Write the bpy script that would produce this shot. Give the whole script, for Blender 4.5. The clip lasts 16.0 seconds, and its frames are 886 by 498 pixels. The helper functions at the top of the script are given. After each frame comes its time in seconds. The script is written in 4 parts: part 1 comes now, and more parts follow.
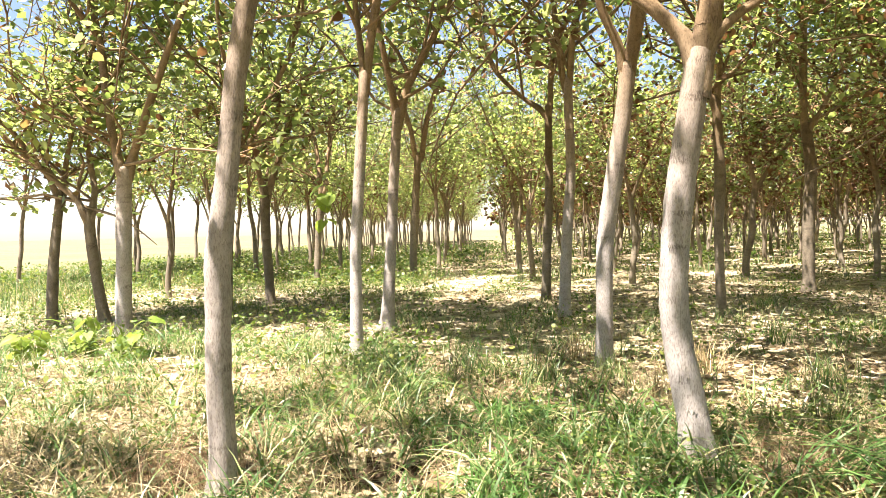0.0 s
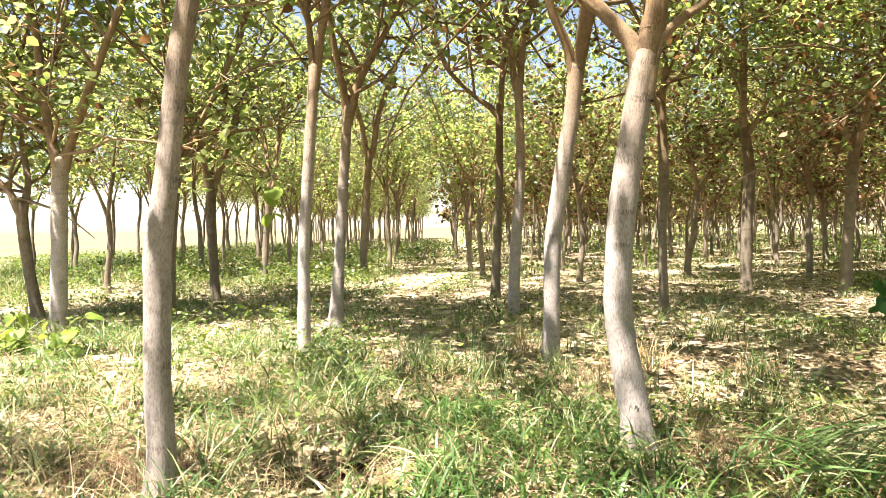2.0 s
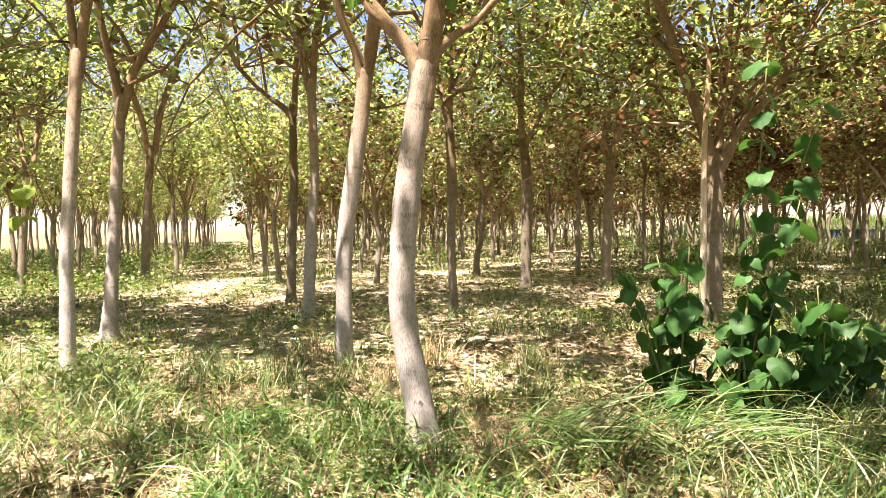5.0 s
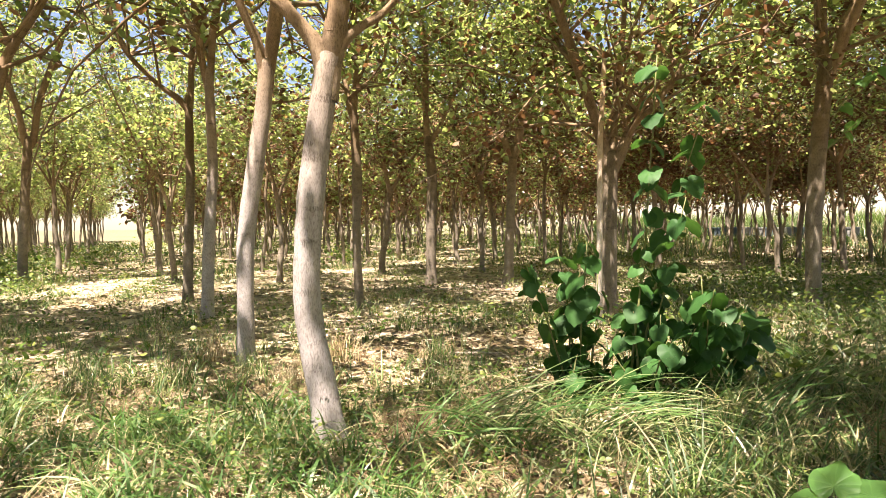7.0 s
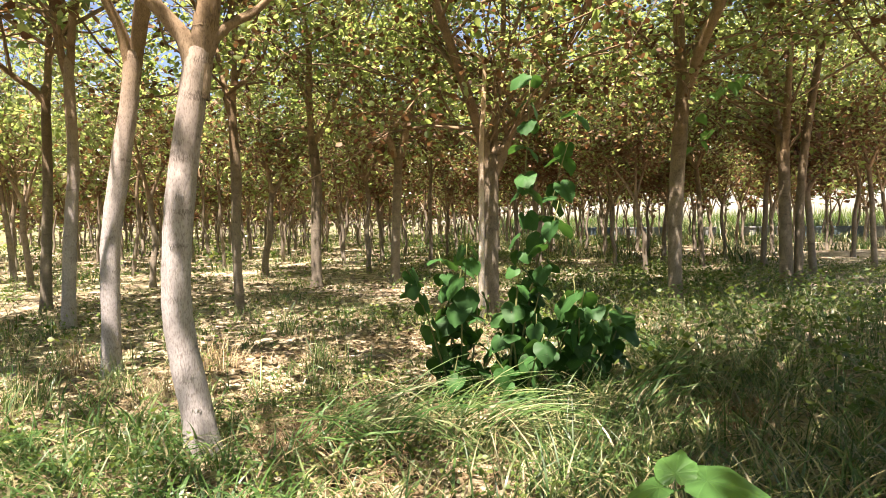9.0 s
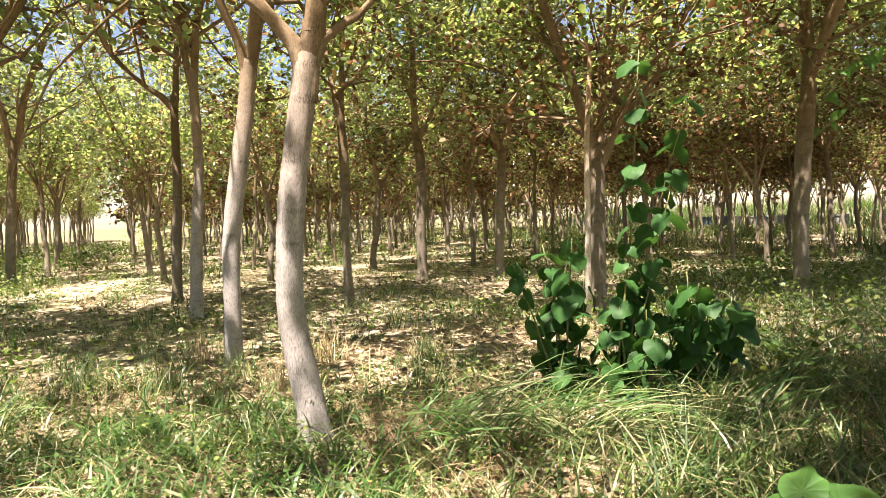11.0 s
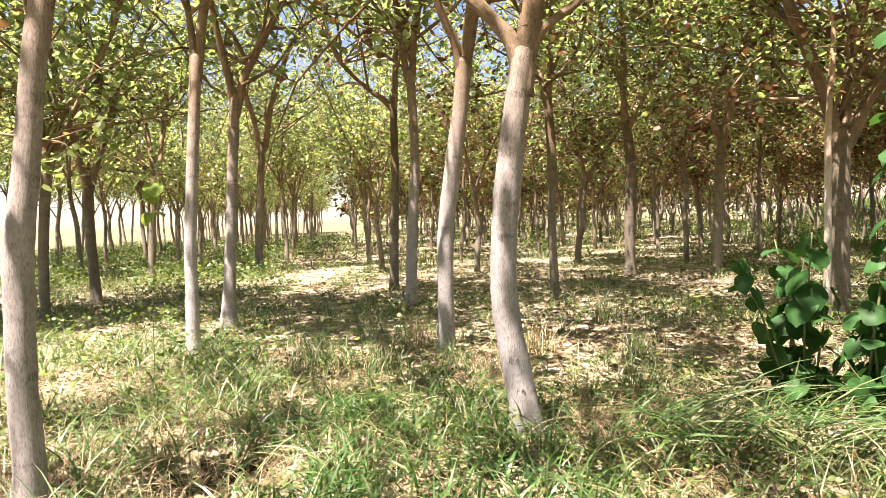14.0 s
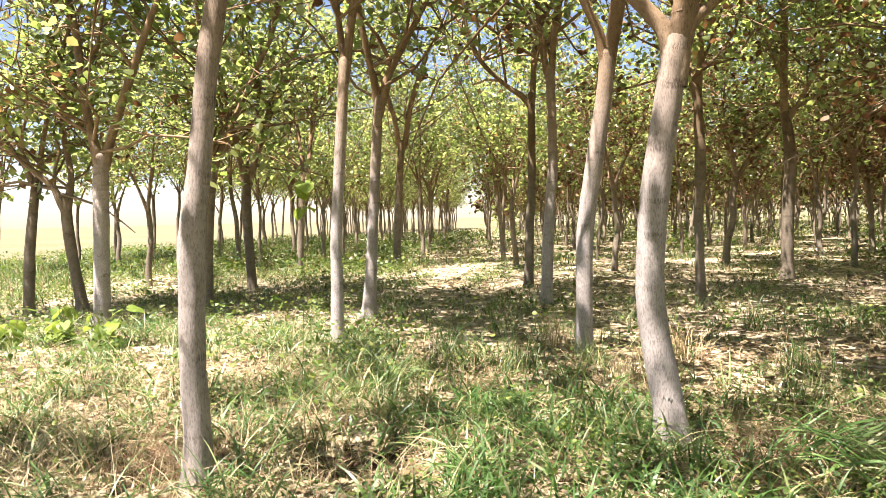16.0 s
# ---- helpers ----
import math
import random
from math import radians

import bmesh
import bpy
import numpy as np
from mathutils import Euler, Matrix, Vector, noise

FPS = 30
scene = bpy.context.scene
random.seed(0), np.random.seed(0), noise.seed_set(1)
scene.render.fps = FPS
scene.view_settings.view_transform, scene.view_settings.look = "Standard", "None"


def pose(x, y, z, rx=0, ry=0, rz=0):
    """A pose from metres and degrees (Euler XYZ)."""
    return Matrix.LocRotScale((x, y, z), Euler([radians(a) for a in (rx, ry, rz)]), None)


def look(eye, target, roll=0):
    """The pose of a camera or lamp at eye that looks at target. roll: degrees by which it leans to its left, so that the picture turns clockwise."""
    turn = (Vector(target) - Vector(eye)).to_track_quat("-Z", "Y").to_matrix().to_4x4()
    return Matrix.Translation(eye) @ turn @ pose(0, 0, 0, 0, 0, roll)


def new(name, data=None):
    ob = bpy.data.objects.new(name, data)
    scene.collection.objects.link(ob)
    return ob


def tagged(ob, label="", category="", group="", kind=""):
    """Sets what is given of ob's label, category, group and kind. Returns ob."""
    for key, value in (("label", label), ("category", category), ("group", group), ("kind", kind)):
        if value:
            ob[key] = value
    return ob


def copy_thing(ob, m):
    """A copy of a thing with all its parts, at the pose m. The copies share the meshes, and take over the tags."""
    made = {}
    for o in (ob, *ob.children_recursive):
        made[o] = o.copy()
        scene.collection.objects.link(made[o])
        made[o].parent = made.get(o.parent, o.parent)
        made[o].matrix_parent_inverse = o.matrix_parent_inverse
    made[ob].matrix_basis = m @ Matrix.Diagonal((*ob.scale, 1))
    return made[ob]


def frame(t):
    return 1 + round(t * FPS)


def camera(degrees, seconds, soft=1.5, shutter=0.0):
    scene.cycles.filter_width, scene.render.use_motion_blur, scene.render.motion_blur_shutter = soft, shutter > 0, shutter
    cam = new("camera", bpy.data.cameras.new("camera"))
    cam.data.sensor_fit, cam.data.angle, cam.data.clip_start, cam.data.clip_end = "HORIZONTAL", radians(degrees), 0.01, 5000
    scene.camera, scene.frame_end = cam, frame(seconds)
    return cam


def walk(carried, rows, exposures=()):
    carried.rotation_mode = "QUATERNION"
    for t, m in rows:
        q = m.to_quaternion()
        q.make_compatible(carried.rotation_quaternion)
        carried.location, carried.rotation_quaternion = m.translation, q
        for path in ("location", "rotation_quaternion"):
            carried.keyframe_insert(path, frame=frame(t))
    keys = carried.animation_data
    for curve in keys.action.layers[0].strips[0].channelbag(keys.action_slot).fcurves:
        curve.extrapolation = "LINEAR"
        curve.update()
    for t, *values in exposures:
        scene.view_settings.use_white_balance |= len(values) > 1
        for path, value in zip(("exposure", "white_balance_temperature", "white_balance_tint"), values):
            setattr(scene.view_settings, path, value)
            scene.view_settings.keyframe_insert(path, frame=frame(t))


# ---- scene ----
# ---- camera: a hand-held phone at eye height, turning to the right and back ----
cam = camera(68.5, 16.0, soft=0.6)
# seconds, x, y, z, bearing (0 looks along +y, positive to the right), tilt, roll
PATH = [
    (0, -0.016, 0.037, 1.576, 0.00, -1.61, -1.34),
    (0.5, -0.020, 0.022, 1.575, -0.07, -1.14, -1.43),
    (1, -0.018, 0.026, 1.576, 0.70, -1.10, -1.37),
    (1.5, -0.010, 0.041, 1.567, 1.89, -1.56, -0.85),
    (2, 0.003, 0.049, 1.566, 4.29, -1.90, -0.68),
    (2.5, 0.022, 0.050, 1.563, 7.27, -1.76, -0.49),
    (3, 0.039, 0.052, 1.561, 9.78, -1.57, -0.52),
    (3.5, 0.057, 0.041, 1.561, 12.56, -1.38, -0.77),
    (4, 0.074, 0.026, 1.560, 15.50, -1.36, -0.93),
    (4.5, 0.095, 0.012, 1.562, 18.83, -1.73, -0.86),
    (4.7, 0.100, 0.003, 1.566, 20.01, -1.85, -0.84),
    (5.4, 0.097, 0.005, 1.557, 23.78, -1.81, -0.84),
    (6.1, 0.091, 0.007, 1.539, 26.85, -1.75, -0.82),
    (6.8, 0.087, 0.009, 1.530, 29.36, -1.72, -0.82),
    (7, 0.090, 0.002, 1.531, 30.01, -2.11, -0.82),
    (7.5, 0.101, -0.020, 1.537, 32.55, -1.95, -0.72),
    (8, 0.118, -0.041, 1.540, 36.57, -2.01, -0.54),
    (8.2, 0.123, -0.033, 1.537, 37.91, -2.10, -0.62),
    (8.75, 0.130, -0.032, 1.545, 39.92, -2.19, -0.80),
    (9.25, 0.152, -0.030, 1.559, 39.38, -2.36, -1.17),
    (9.75, 0.166, -0.028, 1.573, 37.31, -2.53, -1.53),
    (10.3, 0.177, -0.027, 1.581, 34.10, -2.62, -1.72),
    (10.5, 0.176, -0.023, 1.577, 32.86, -2.59, -1.77),
    (11, 0.163, -0.017, 1.572, 30.59, -2.69, -1.81),
    (11.5, 0.164, -0.022, 1.578, 28.51, -2.46, -1.83),
    (12, 0.161, -0.019, 1.580, 27.03, -2.55, -1.83),
    (12.5, 0.148, -0.022, 1.579, 25.88, -2.97, -1.76),
    (13, 0.133, -0.028, 1.585, 24.72, -3.02, -1.47),
    (13.5, 0.114, 0.008, 1.575, 19.62, -2.92, -1.61),
    (14, 0.085, 0.001, 1.573, 12.92, -2.75, -1.87),
    (14.5, 0.067, 0.015, 1.567, 7.36, -3.07, -1.94),
    (15, 0.050, 0.035, 1.564, 4.44, -3.13, -1.96),
    (15.5, 0.041, 0.049, 1.567, 2.30, -2.98, -1.63),
    (16, 0.038, 0.051, 1.574, 1.27, -2.70, -1.36),
]


def sight(x, y, z, bearing, tilt, roll):
    b, p = radians(bearing), radians(tilt)
    way = Vector((math.sin(b) * math.cos(p), math.cos(b) * math.cos(p), math.sin(p)))
    return look((x, y, z), Vector((x, y, z)) + way * 5, roll)


walk(cam, [(t, sight(*p)) for t, *p in PATH],
     exposures=[(0, 2.63, 7000, 18), (1.5, 2.69, 7000, 18), (3.5, 2.63, 7250, 20), (4.5, 2.63, 7300, 22), (7, 2.46, 7200, 23), (8.2, 2.41, 7050, 24),
                (10.3, 2.36, 7100, 20), (12.5, 2.36, 7200, 23), (13.5, 2.41, 6950, 24), (14.5, 2.47, 6850, 25), (16, 2.38, 6800, 22)])

# ---- daylight: high summer sun from the left, clear pale sky ----
SUN_HEIGHT, SUN_BEARING = 68, 236
world = bpy.data.worlds.new("sky")
scene.world = world
world.use_nodes = True
wn = world.node_tree
sky = wn.nodes.new("ShaderNodeTexSky")
sky.sky_type, sky.sun_disc = "NISHITA", False
sky.sun_elevation, sky.sun_rotation = radians(SUN_HEIGHT), radians(SUN_BEARING)
sky.dust_density = 0.4
wn.links.new(sky.outputs[0], wn.nodes["Background"].inputs[0])
wn.nodes["Background"].inputs[1].default_value = 0.041
sun = new("sun", bpy.data.lights.new("sun", "SUN"))
sun.data.energy, sun.data.angle, sun.data.color = 5.0, radians(0.53), (1.0, 0.965, 0.88)
sb, sh = radians(SUN_BEARING), radians(SUN_HEIGHT)
sun.matrix_world = look((math.sin(sb) * math.cos(sh) * 60, math.cos(sb) * math.cos(sh) * 60, math.sin(sh) * 60), (0, 0, 0))


# ---- materials ----
def shader(name, rough=0.8, spec=0.3):
    m = bpy.data.materials.new(name)
    m.use_nodes = True
    b = m.node_tree.nodes["Principled BSDF"]
    b.inputs["Roughness"].default_value = rough
    b.inputs["Specular IOR Level"].default_value = spec
    return m, m.node_tree, b


def ramp(nt, fac, stops):
    r = nt.nodes.new("ShaderNodeValToRGB")
    els = r.color_ramp.elements
    while len(els) < len(stops):
        els.new(0.5)
    for e, (p, c) in zip(els, stops):
        e.position, e.color = p, (*c, 1)
    nt.links.new(fac, r.inputs[0])
    return r.outputs[0]


def noise_tex(nt, scale, detail=4, stretch=(1, 1, 1), rough=0.6, coords="Object"):
    c, mp, n = (nt.nodes.new("ShaderNode" + k) for k in ("TexCoord", "Mapping", "TexNoise"))
    mp.inputs["Scale"].default_value = stretch
    n.inputs["Scale"].default_value, n.inputs["Detail"].default_value, n.inputs["Roughness"].default_value = scale, detail, rough
    nt.links.new(c.outputs[coords], mp.inputs[0])
    nt.links.new(mp.outputs[0], n.inputs["Vector"])
    return n.outputs["Fac"]


def mixed(nt, a, b, fac, how="MIX"):
    x = nt.nodes.new("ShaderNodeMix")
    x.data_type, x.blend_type = "RGBA", how
    for v, k in ((fac, 0), (a, 6), (b, 7)):
        if isinstance(v, (int, float)):
            x.inputs[k].default_value = v
        elif isinstance(v, tuple):
            x.inputs[k].default_value = (*v, 1)
        else:
            nt.links.new(v, x.inputs[k])
    return x.outputs[2]


def bumped(nt, b, height, strength, distance):
    n = nt.nodes.new("ShaderNodeBump")
    n.inputs["Strength"].default_value, n.inputs["Distance"].default_value = strength, distance
    nt.links.new(height, n.inputs["Height"])
    nt.links.new(n.outputs[0], b.inputs["Normal"])


def bark_material(name, pale, mid, dark, scars):
    """Smooth young bark: fine upright cracks, blotches and dark rings of scars."""
    m, nt, b = shader(name, 0.85, 0.2)
    cracks = noise_tex(nt, 1.0, 5, (105, 105, 32), 0.7)
    blotch = noise_tex(nt, 5.0, 7, (1.6, 1.6, 1.2), 0.72)
    c = ramp(nt, blotch, [(0.3, mid), (0.62, pale)])
    fine = ramp(nt, cracks, [(0.36, (0.5, 0.47, 0.43)), (0.52, (1, 1, 1))])
    c = mixed(nt, c, fine, 0.8, "MULTIPLY")
    rings = noise_tex(nt, 1.0, 1, (3.0, 3.0, 11.0), 0.4)
    patch = noise_tex(nt, 1.0, 3, (120, 120, 36), 0.6)
    both = nt.nodes.new("ShaderNodeMath")
    both.operation = "MULTIPLY"
    nt.links.new(ramp(nt, rings, [(0.62, (0, 0, 0)), (0.68, (1, 1, 1))]), both.inputs[0])
    nt.links.new(ramp(nt, patch, [(0.48, (0, 0, 0)), (0.54, (1, 1, 1))]), both.inputs[1])
    some = nt.nodes.new("ShaderNodeMath")
    some.operation = "MULTIPLY"
    some.inputs[1].default_value = scars
    nt.links.new(both.outputs[0], some.inputs[0])
    c = mixed(nt, c, dark, some.outputs[0])
    # bark turns from grey low down to a darker brown higher up
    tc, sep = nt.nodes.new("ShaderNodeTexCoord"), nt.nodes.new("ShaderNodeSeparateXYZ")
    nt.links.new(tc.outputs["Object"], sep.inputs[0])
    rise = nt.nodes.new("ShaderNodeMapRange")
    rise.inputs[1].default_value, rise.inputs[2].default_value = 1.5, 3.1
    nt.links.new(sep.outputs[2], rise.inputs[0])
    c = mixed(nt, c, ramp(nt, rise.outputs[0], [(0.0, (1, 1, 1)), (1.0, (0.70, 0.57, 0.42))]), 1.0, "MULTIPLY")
    o = nt.nodes.new("ShaderNodeObjectInfo")
    c = mixed(nt, c, ramp(nt, o.outputs["Random"], [(0, (0.84, 0.81, 0.78)), (1, (1.1, 1.08, 1.06))]), 1.0, "MULTIPLY")
    nt.links.new(c, b.inputs["Base Color"])
    bumped(nt, b, cracks, 0.8, 0.008)
    return m


def leaf_material(name, stops, glow_stops, through_share=0.45, gloss=0.35, rough=0.5, veins=0.0):
    """Thin leaf: coloured by the leaf, lets part of the light through."""
    m, nt, b = shader(name, rough, gloss)
    g = nt.nodes.new("ShaderNodeNewGeometry")
    c = ramp(nt, g.outputs["Random Per Island"], stops)
    blot = noise_tex(nt, 30, 3)
    c = mixed(nt, c, ramp(nt, blot, [(0.3, (0.75, 0.78, 0.7)), (0.7, (1.1, 1.08, 1.0))]), 1.0, "MULTIPLY")
    o = nt.nodes.new("ShaderNodeObjectInfo")
    c = mixed(nt, c, ramp(nt, o.outputs["Random"], [(0, (0.74, 0.78, 0.8)), (1, (1.25, 1.2, 1.1))]), 1.0, "MULTIPLY")
    if veins:
        # pale ribs that fan out from the stalk
        tc, sep = nt.nodes.new("ShaderNodeTexCoord"), nt.nodes.new("ShaderNodeSeparateXYZ")
        nt.links.new(tc.outputs["Object"], sep.inputs[0])
        fan = [nt.nodes.new("ShaderNodeMath") for k in range(4)]
        fan[0].operation, fan[1].operation, fan[2].operation, fan[3].operation = "ARCTAN2", "MULTIPLY", "SINE", "ABSOLUTE"
        nt.links.new(sep.outputs[0], fan[0].inputs[0])
        nt.links.new(sep.outputs[1], fan[0].inputs[1])
        fan[1].inputs[1].default_value = 4.6
        for k in range(3):
            nt.links.new(fan[k].outputs[0], fan[k + 1].inputs[0])
        rib = ramp(nt, fan[3].outputs[0], [(0.05, (1, 1, 1)), (0.22, (0, 0, 0))])
        c = mixed(nt, c, mixed(nt, c, (1.7, 1.6, 1.6), 1.0, "MULTIPLY"), mixed(nt, (0, 0, 0), rib, veins))
        bumped(nt, b, fan[3].outputs[0], 0.5 * veins, 0.01)
    nt.links.new(c, b.inputs["Base Color"])
    t = nt.nodes.new("ShaderNodeBsdfTranslucent")
    nt.links.new(ramp(nt, g.outputs["Random Per Island"], glow_stops), t.inputs[0])
    x = nt.nodes.new("ShaderNodeMixShader")
    x.inputs[0].default_value = through_share
    nt.links.new(b.outputs[0], x.inputs[1])
    nt.links.new(t.outputs[0], x.inputs[2])
    nt.links.new(x.outputs[0], nt.nodes["Material Output"].inputs[0])
    return m


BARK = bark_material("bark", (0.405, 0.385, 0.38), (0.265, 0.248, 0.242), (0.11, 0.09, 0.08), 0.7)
# BARK darkened, so the slim tree's shade sits in its colour
SHADED_BARK = bark_material("shaded_bark", (0.345, 0.318, 0.305), (0.215, 0.197, 0.185), (0.09, 0.075, 0.065), 0.7)
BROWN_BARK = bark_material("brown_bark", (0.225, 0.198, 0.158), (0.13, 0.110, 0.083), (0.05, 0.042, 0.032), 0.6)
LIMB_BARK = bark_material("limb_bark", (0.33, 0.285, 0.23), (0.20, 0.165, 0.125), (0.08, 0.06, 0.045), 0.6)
DEAD_BARK = bark_material("dead_bark", (0.55, 0.50, 0.44), (0.42, 0.37, 0.31), (0.15, 0.12, 0.10), 0.3)
LEAF = leaf_material("tree_leaf",
                     [(0.0, (0.038, 0.070, 0.022)), (0.5, (0.068, 0.108, 0.042)), (0.93, (0.118, 0.152, 0.070)), (0.975, (0.13, 0.085, 0.04)), (1.0, (0.16, 0.105, 0.055))],
                     [(0.0, (0.235, 0.335, 0.066)), (0.5, (0.36, 0.44, 0.115)), (0.93, (0.50, 0.54, 0.18)), (0.975, (0.27, 0.16, 0.045)), (1.0, (0.28, 0.18, 0.06))], 0.53, 0.75, 0.32)
BROWN_LEAF = leaf_material("brown_leaf", [(0.0, (0.055, 0.028, 0.016)), (0.6, (0.12, 0.062, 0.034)), (1.0, (0.20, 0.12, 0.07))],
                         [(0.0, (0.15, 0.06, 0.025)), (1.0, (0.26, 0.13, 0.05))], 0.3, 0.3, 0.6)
SHRUB_LEAF = leaf_material("shrub_leaf",
                           [(0.0, (0.016, 0.055, 0.016)), (0.7, (0.030, 0.092, 0.025)), (1.0, (0.05, 0.13, 0.034))],
                           [(0.0, (0.05, 0.18, 0.025)), (1.0, (0.12, 0.28, 0.04))], 0.2, 0.22, 0.58, 0.12)
PALE_LEAF = leaf_material("pale_leaf",
                          [(0.0, (0.036, 0.115, 0.03)), (1.0, (0.075, 0.17, 0.048))],
                          [(0.0, (0.14, 0.36, 0.06)), (1.0, (0.25, 0.44, 0.09))], 0.35, 0.3, 0.5, 0.5)
TALL_CROP = leaf_material("tall_crop", [(0.0, (0.04, 0.085, 0.016)), (1.0, (0.12, 0.18, 0.04))],
                          [(0.0, (0.15, 0.25, 0.035)), (1.0, (0.27, 0.34, 0.07))], 0.35)
GRASS = leaf_material("grass_blade",
                      [(0.0, (0.030, 0.072, 0.018)), (0.45, (0.058, 0.112, 0.030)), (0.64, (0.12, 0.16, 0.06)), (0.76, (0.27, 0.24, 0.14)), (1.0, (0.38, 0.335, 0.215))],
                      [(0.0, (0.07, 0.18, 0.03)), (0.64, (0.15, 0.24, 0.055)), (0.76, (0.32, 0.28, 0.14)), (1.0, (0.40, 0.36, 0.2))], 0.22, 0.45, 0.42)
ARCHING = leaf_material("arching_grass",
                        [(0.0, (0.05, 0.105, 0.030)), (0.45, (0.105, 0.165, 0.062)), (0.75, (0.19, 0.22, 0.11)), (1.0, (0.40, 0.375, 0.24))],
                        [(0.0, (0.12, 0.22, 0.045)), (0.6, (0.22, 0.26, 0.085)), (1.0, (0.46, 0.41, 0.22))], 0.2, 0.4, 0.42)
FRESH = leaf_material("fresh_grass",
                      [(0.0, (0.032, 0.085, 0.022)), (0.5, (0.060, 0.130, 0.038)), (0.85, (0.10, 0.175, 0.06)), (0.93, (0.24, 0.23, 0.12)), (1.0, (0.38, 0.34, 0.21))],
                      [(0.0, (0.10, 0.24, 0.04)), (0.85, (0.20, 0.34, 0.08)), (1.0, (0.40, 0.36, 0.18))], 0.3, 0.4, 0.45)
WEED = leaf_material("weed_leaf",
                     [(0.0, (0.035, 0.075, 0.016)), (0.6, (0.075, 0.125, 0.026)), (1.0, (0.18, 0.20, 0.06))],
                     [(0.0, (0.10, 0.20, 0.02)), (1.0, (0.28, 0.34, 0.06))], 0.3)
DRY = leaf_material("dry_grass",
                    [(0.0, (0.20, 0.13, 0.085)), (0.6, (0.38, 0.30, 0.20)), (1.0, (0.55, 0.47, 0.34))],
                    [(0.0, (0.36, 0.28, 0.14)), (1.0, (0.55, 0.46, 0.26))], 0.25, 0.15)
RED_STRAW = leaf_material("red_straw", [(0.0, (0.13, 0.065, 0.042)), (0.6, (0.25, 0.14, 0.09)), (1.0, (0.42, 0.28, 0.2))],
                          [(0.0, (0.24, 0.13, 0.07)), (1.0, (0.4, 0.27, 0.16))], 0.2, 0.15)
LITTER = leaf_material("leaf_litter",
                       [(0.0, (0.07, 0.042, 0.026)), (0.5, (0.20, 0.14, 0.085)), (1.0, (0.46, 0.38, 0.27))],
                       [(0.0, (0.2, 0.14, 0.08)), (1.0, (0.35, 0.28, 0.18))], 0.12, 0.15)


def soil_material():
    m, nt, b = shader("soil", 0.95, 0.1)
    big, mid, fine = noise_tex(nt, 0.35, 4), noise_tex(nt, 2.2, 6, rough=0.7), noise_tex(nt, 28, 5, rough=0.75)
    c = ramp(nt, mid, [(0.34, (0.14, 0.105, 0.072)), (0.46, (0.30, 0.245, 0.185)), (0.58, (0.50, 0.435, 0.36))])
    c = mixed(nt, c, ramp(nt, big, [(0.35, (0.85, 0.9, 0.7)), (0.65, (1.05, 1.0, 0.95))]), 1.0, "MULTIPLY")
    c = mixed(nt, c, ramp(nt, fine, [(0.3, (0.55, 0.5, 0.45)), (0.6, (1.05, 1.05, 1.05))]), 0.8, "MULTIPLY")
    nt.links.new(c, b.inputs["Base Color"])
    bumped(nt, b, fine, 0.8, 0.03)
    return m


def field_material():
    m, nt, b = shader("field_straw", 0.95, 0.1)
    big, fine = noise_tex(nt, 0.03, 4, (1, 2.5, 1)), noise_tex(nt, 3.0, 5, rough=0.75)
    c = ramp(nt, big, [(0.35, (0.135, 0.125, 0.07)), (0.6, (0.17, 0.145, 0.095))])
    c = mixed(nt, c, ramp(nt, fine, [(0.3, (0.75, 0.75, 0.7)), (0.65, (1.1, 1.1, 1.05))]), 1.0, "MULTIPLY")
    nt.links.new(c, b.inputs["Base Color"])
    bumped(nt, b, fine, 0.7, 0.1)
    return m


# darker soil colour that paints in the shade of the hollows
SHADED_SOIL, dnt, dbs = shader("shaded_soil", 0.95, 0.1)
shaded_grain = noise_tex(dnt, 14, 6, rough=0.75)
dnt.links.new(ramp(dnt, shaded_grain, [(0.3, (0.035, 0.021, 0.013)), (0.55, (0.085, 0.055, 0.035)), (0.7, (0.17, 0.125, 0.085))]), dbs.inputs["Base Color"])
bumped(dnt, dbs, shaded_grain, 1.0, 0.04)
SOIL, FIELD = soil_material(), field_material()


# ---- building helpers ----
def mesh_object(name, verts, faces, material, parent=None, label="", smooth=True):
    me = bpy.data.meshes.new(name)
    me.from_pydata([tuple(v) for v in verts] if not isinstance(verts, np.ndarray) else verts.tolist(), [], faces if not isinstance(faces, np.ndarray) else faces.tolist())
    me.materials.append(material)
    me.polygons.foreach_set("use_smooth", [smooth] * len(me.polygons))
    me.update()
    ob = new(name, me)
    ob.parent = parent
    if label:
        tagged(ob, label)
    return ob


def smooth_line(pts, steps):
    """Catmull-Rom through rows of numbers."""
    p = np.array(pts, float)
    p = np.vstack([2 * p[0] - p[1], p, 2 * p[-1] - p[-2]])
    out = []
    for i in range(1, len(p) - 2):
        for s in np.linspace(0, 1, steps, endpoint=False):
            a, b, c, d = p[i - 1:i + 3]
            out.append(0.5 * (2 * b + (c - a) * s + (2 * a - 5 * b + 4 * c - d) * s * s + (3 * b - a - 3 * c + d) * s ** 3))
    out.append(p[-2])
    return np.array(out)


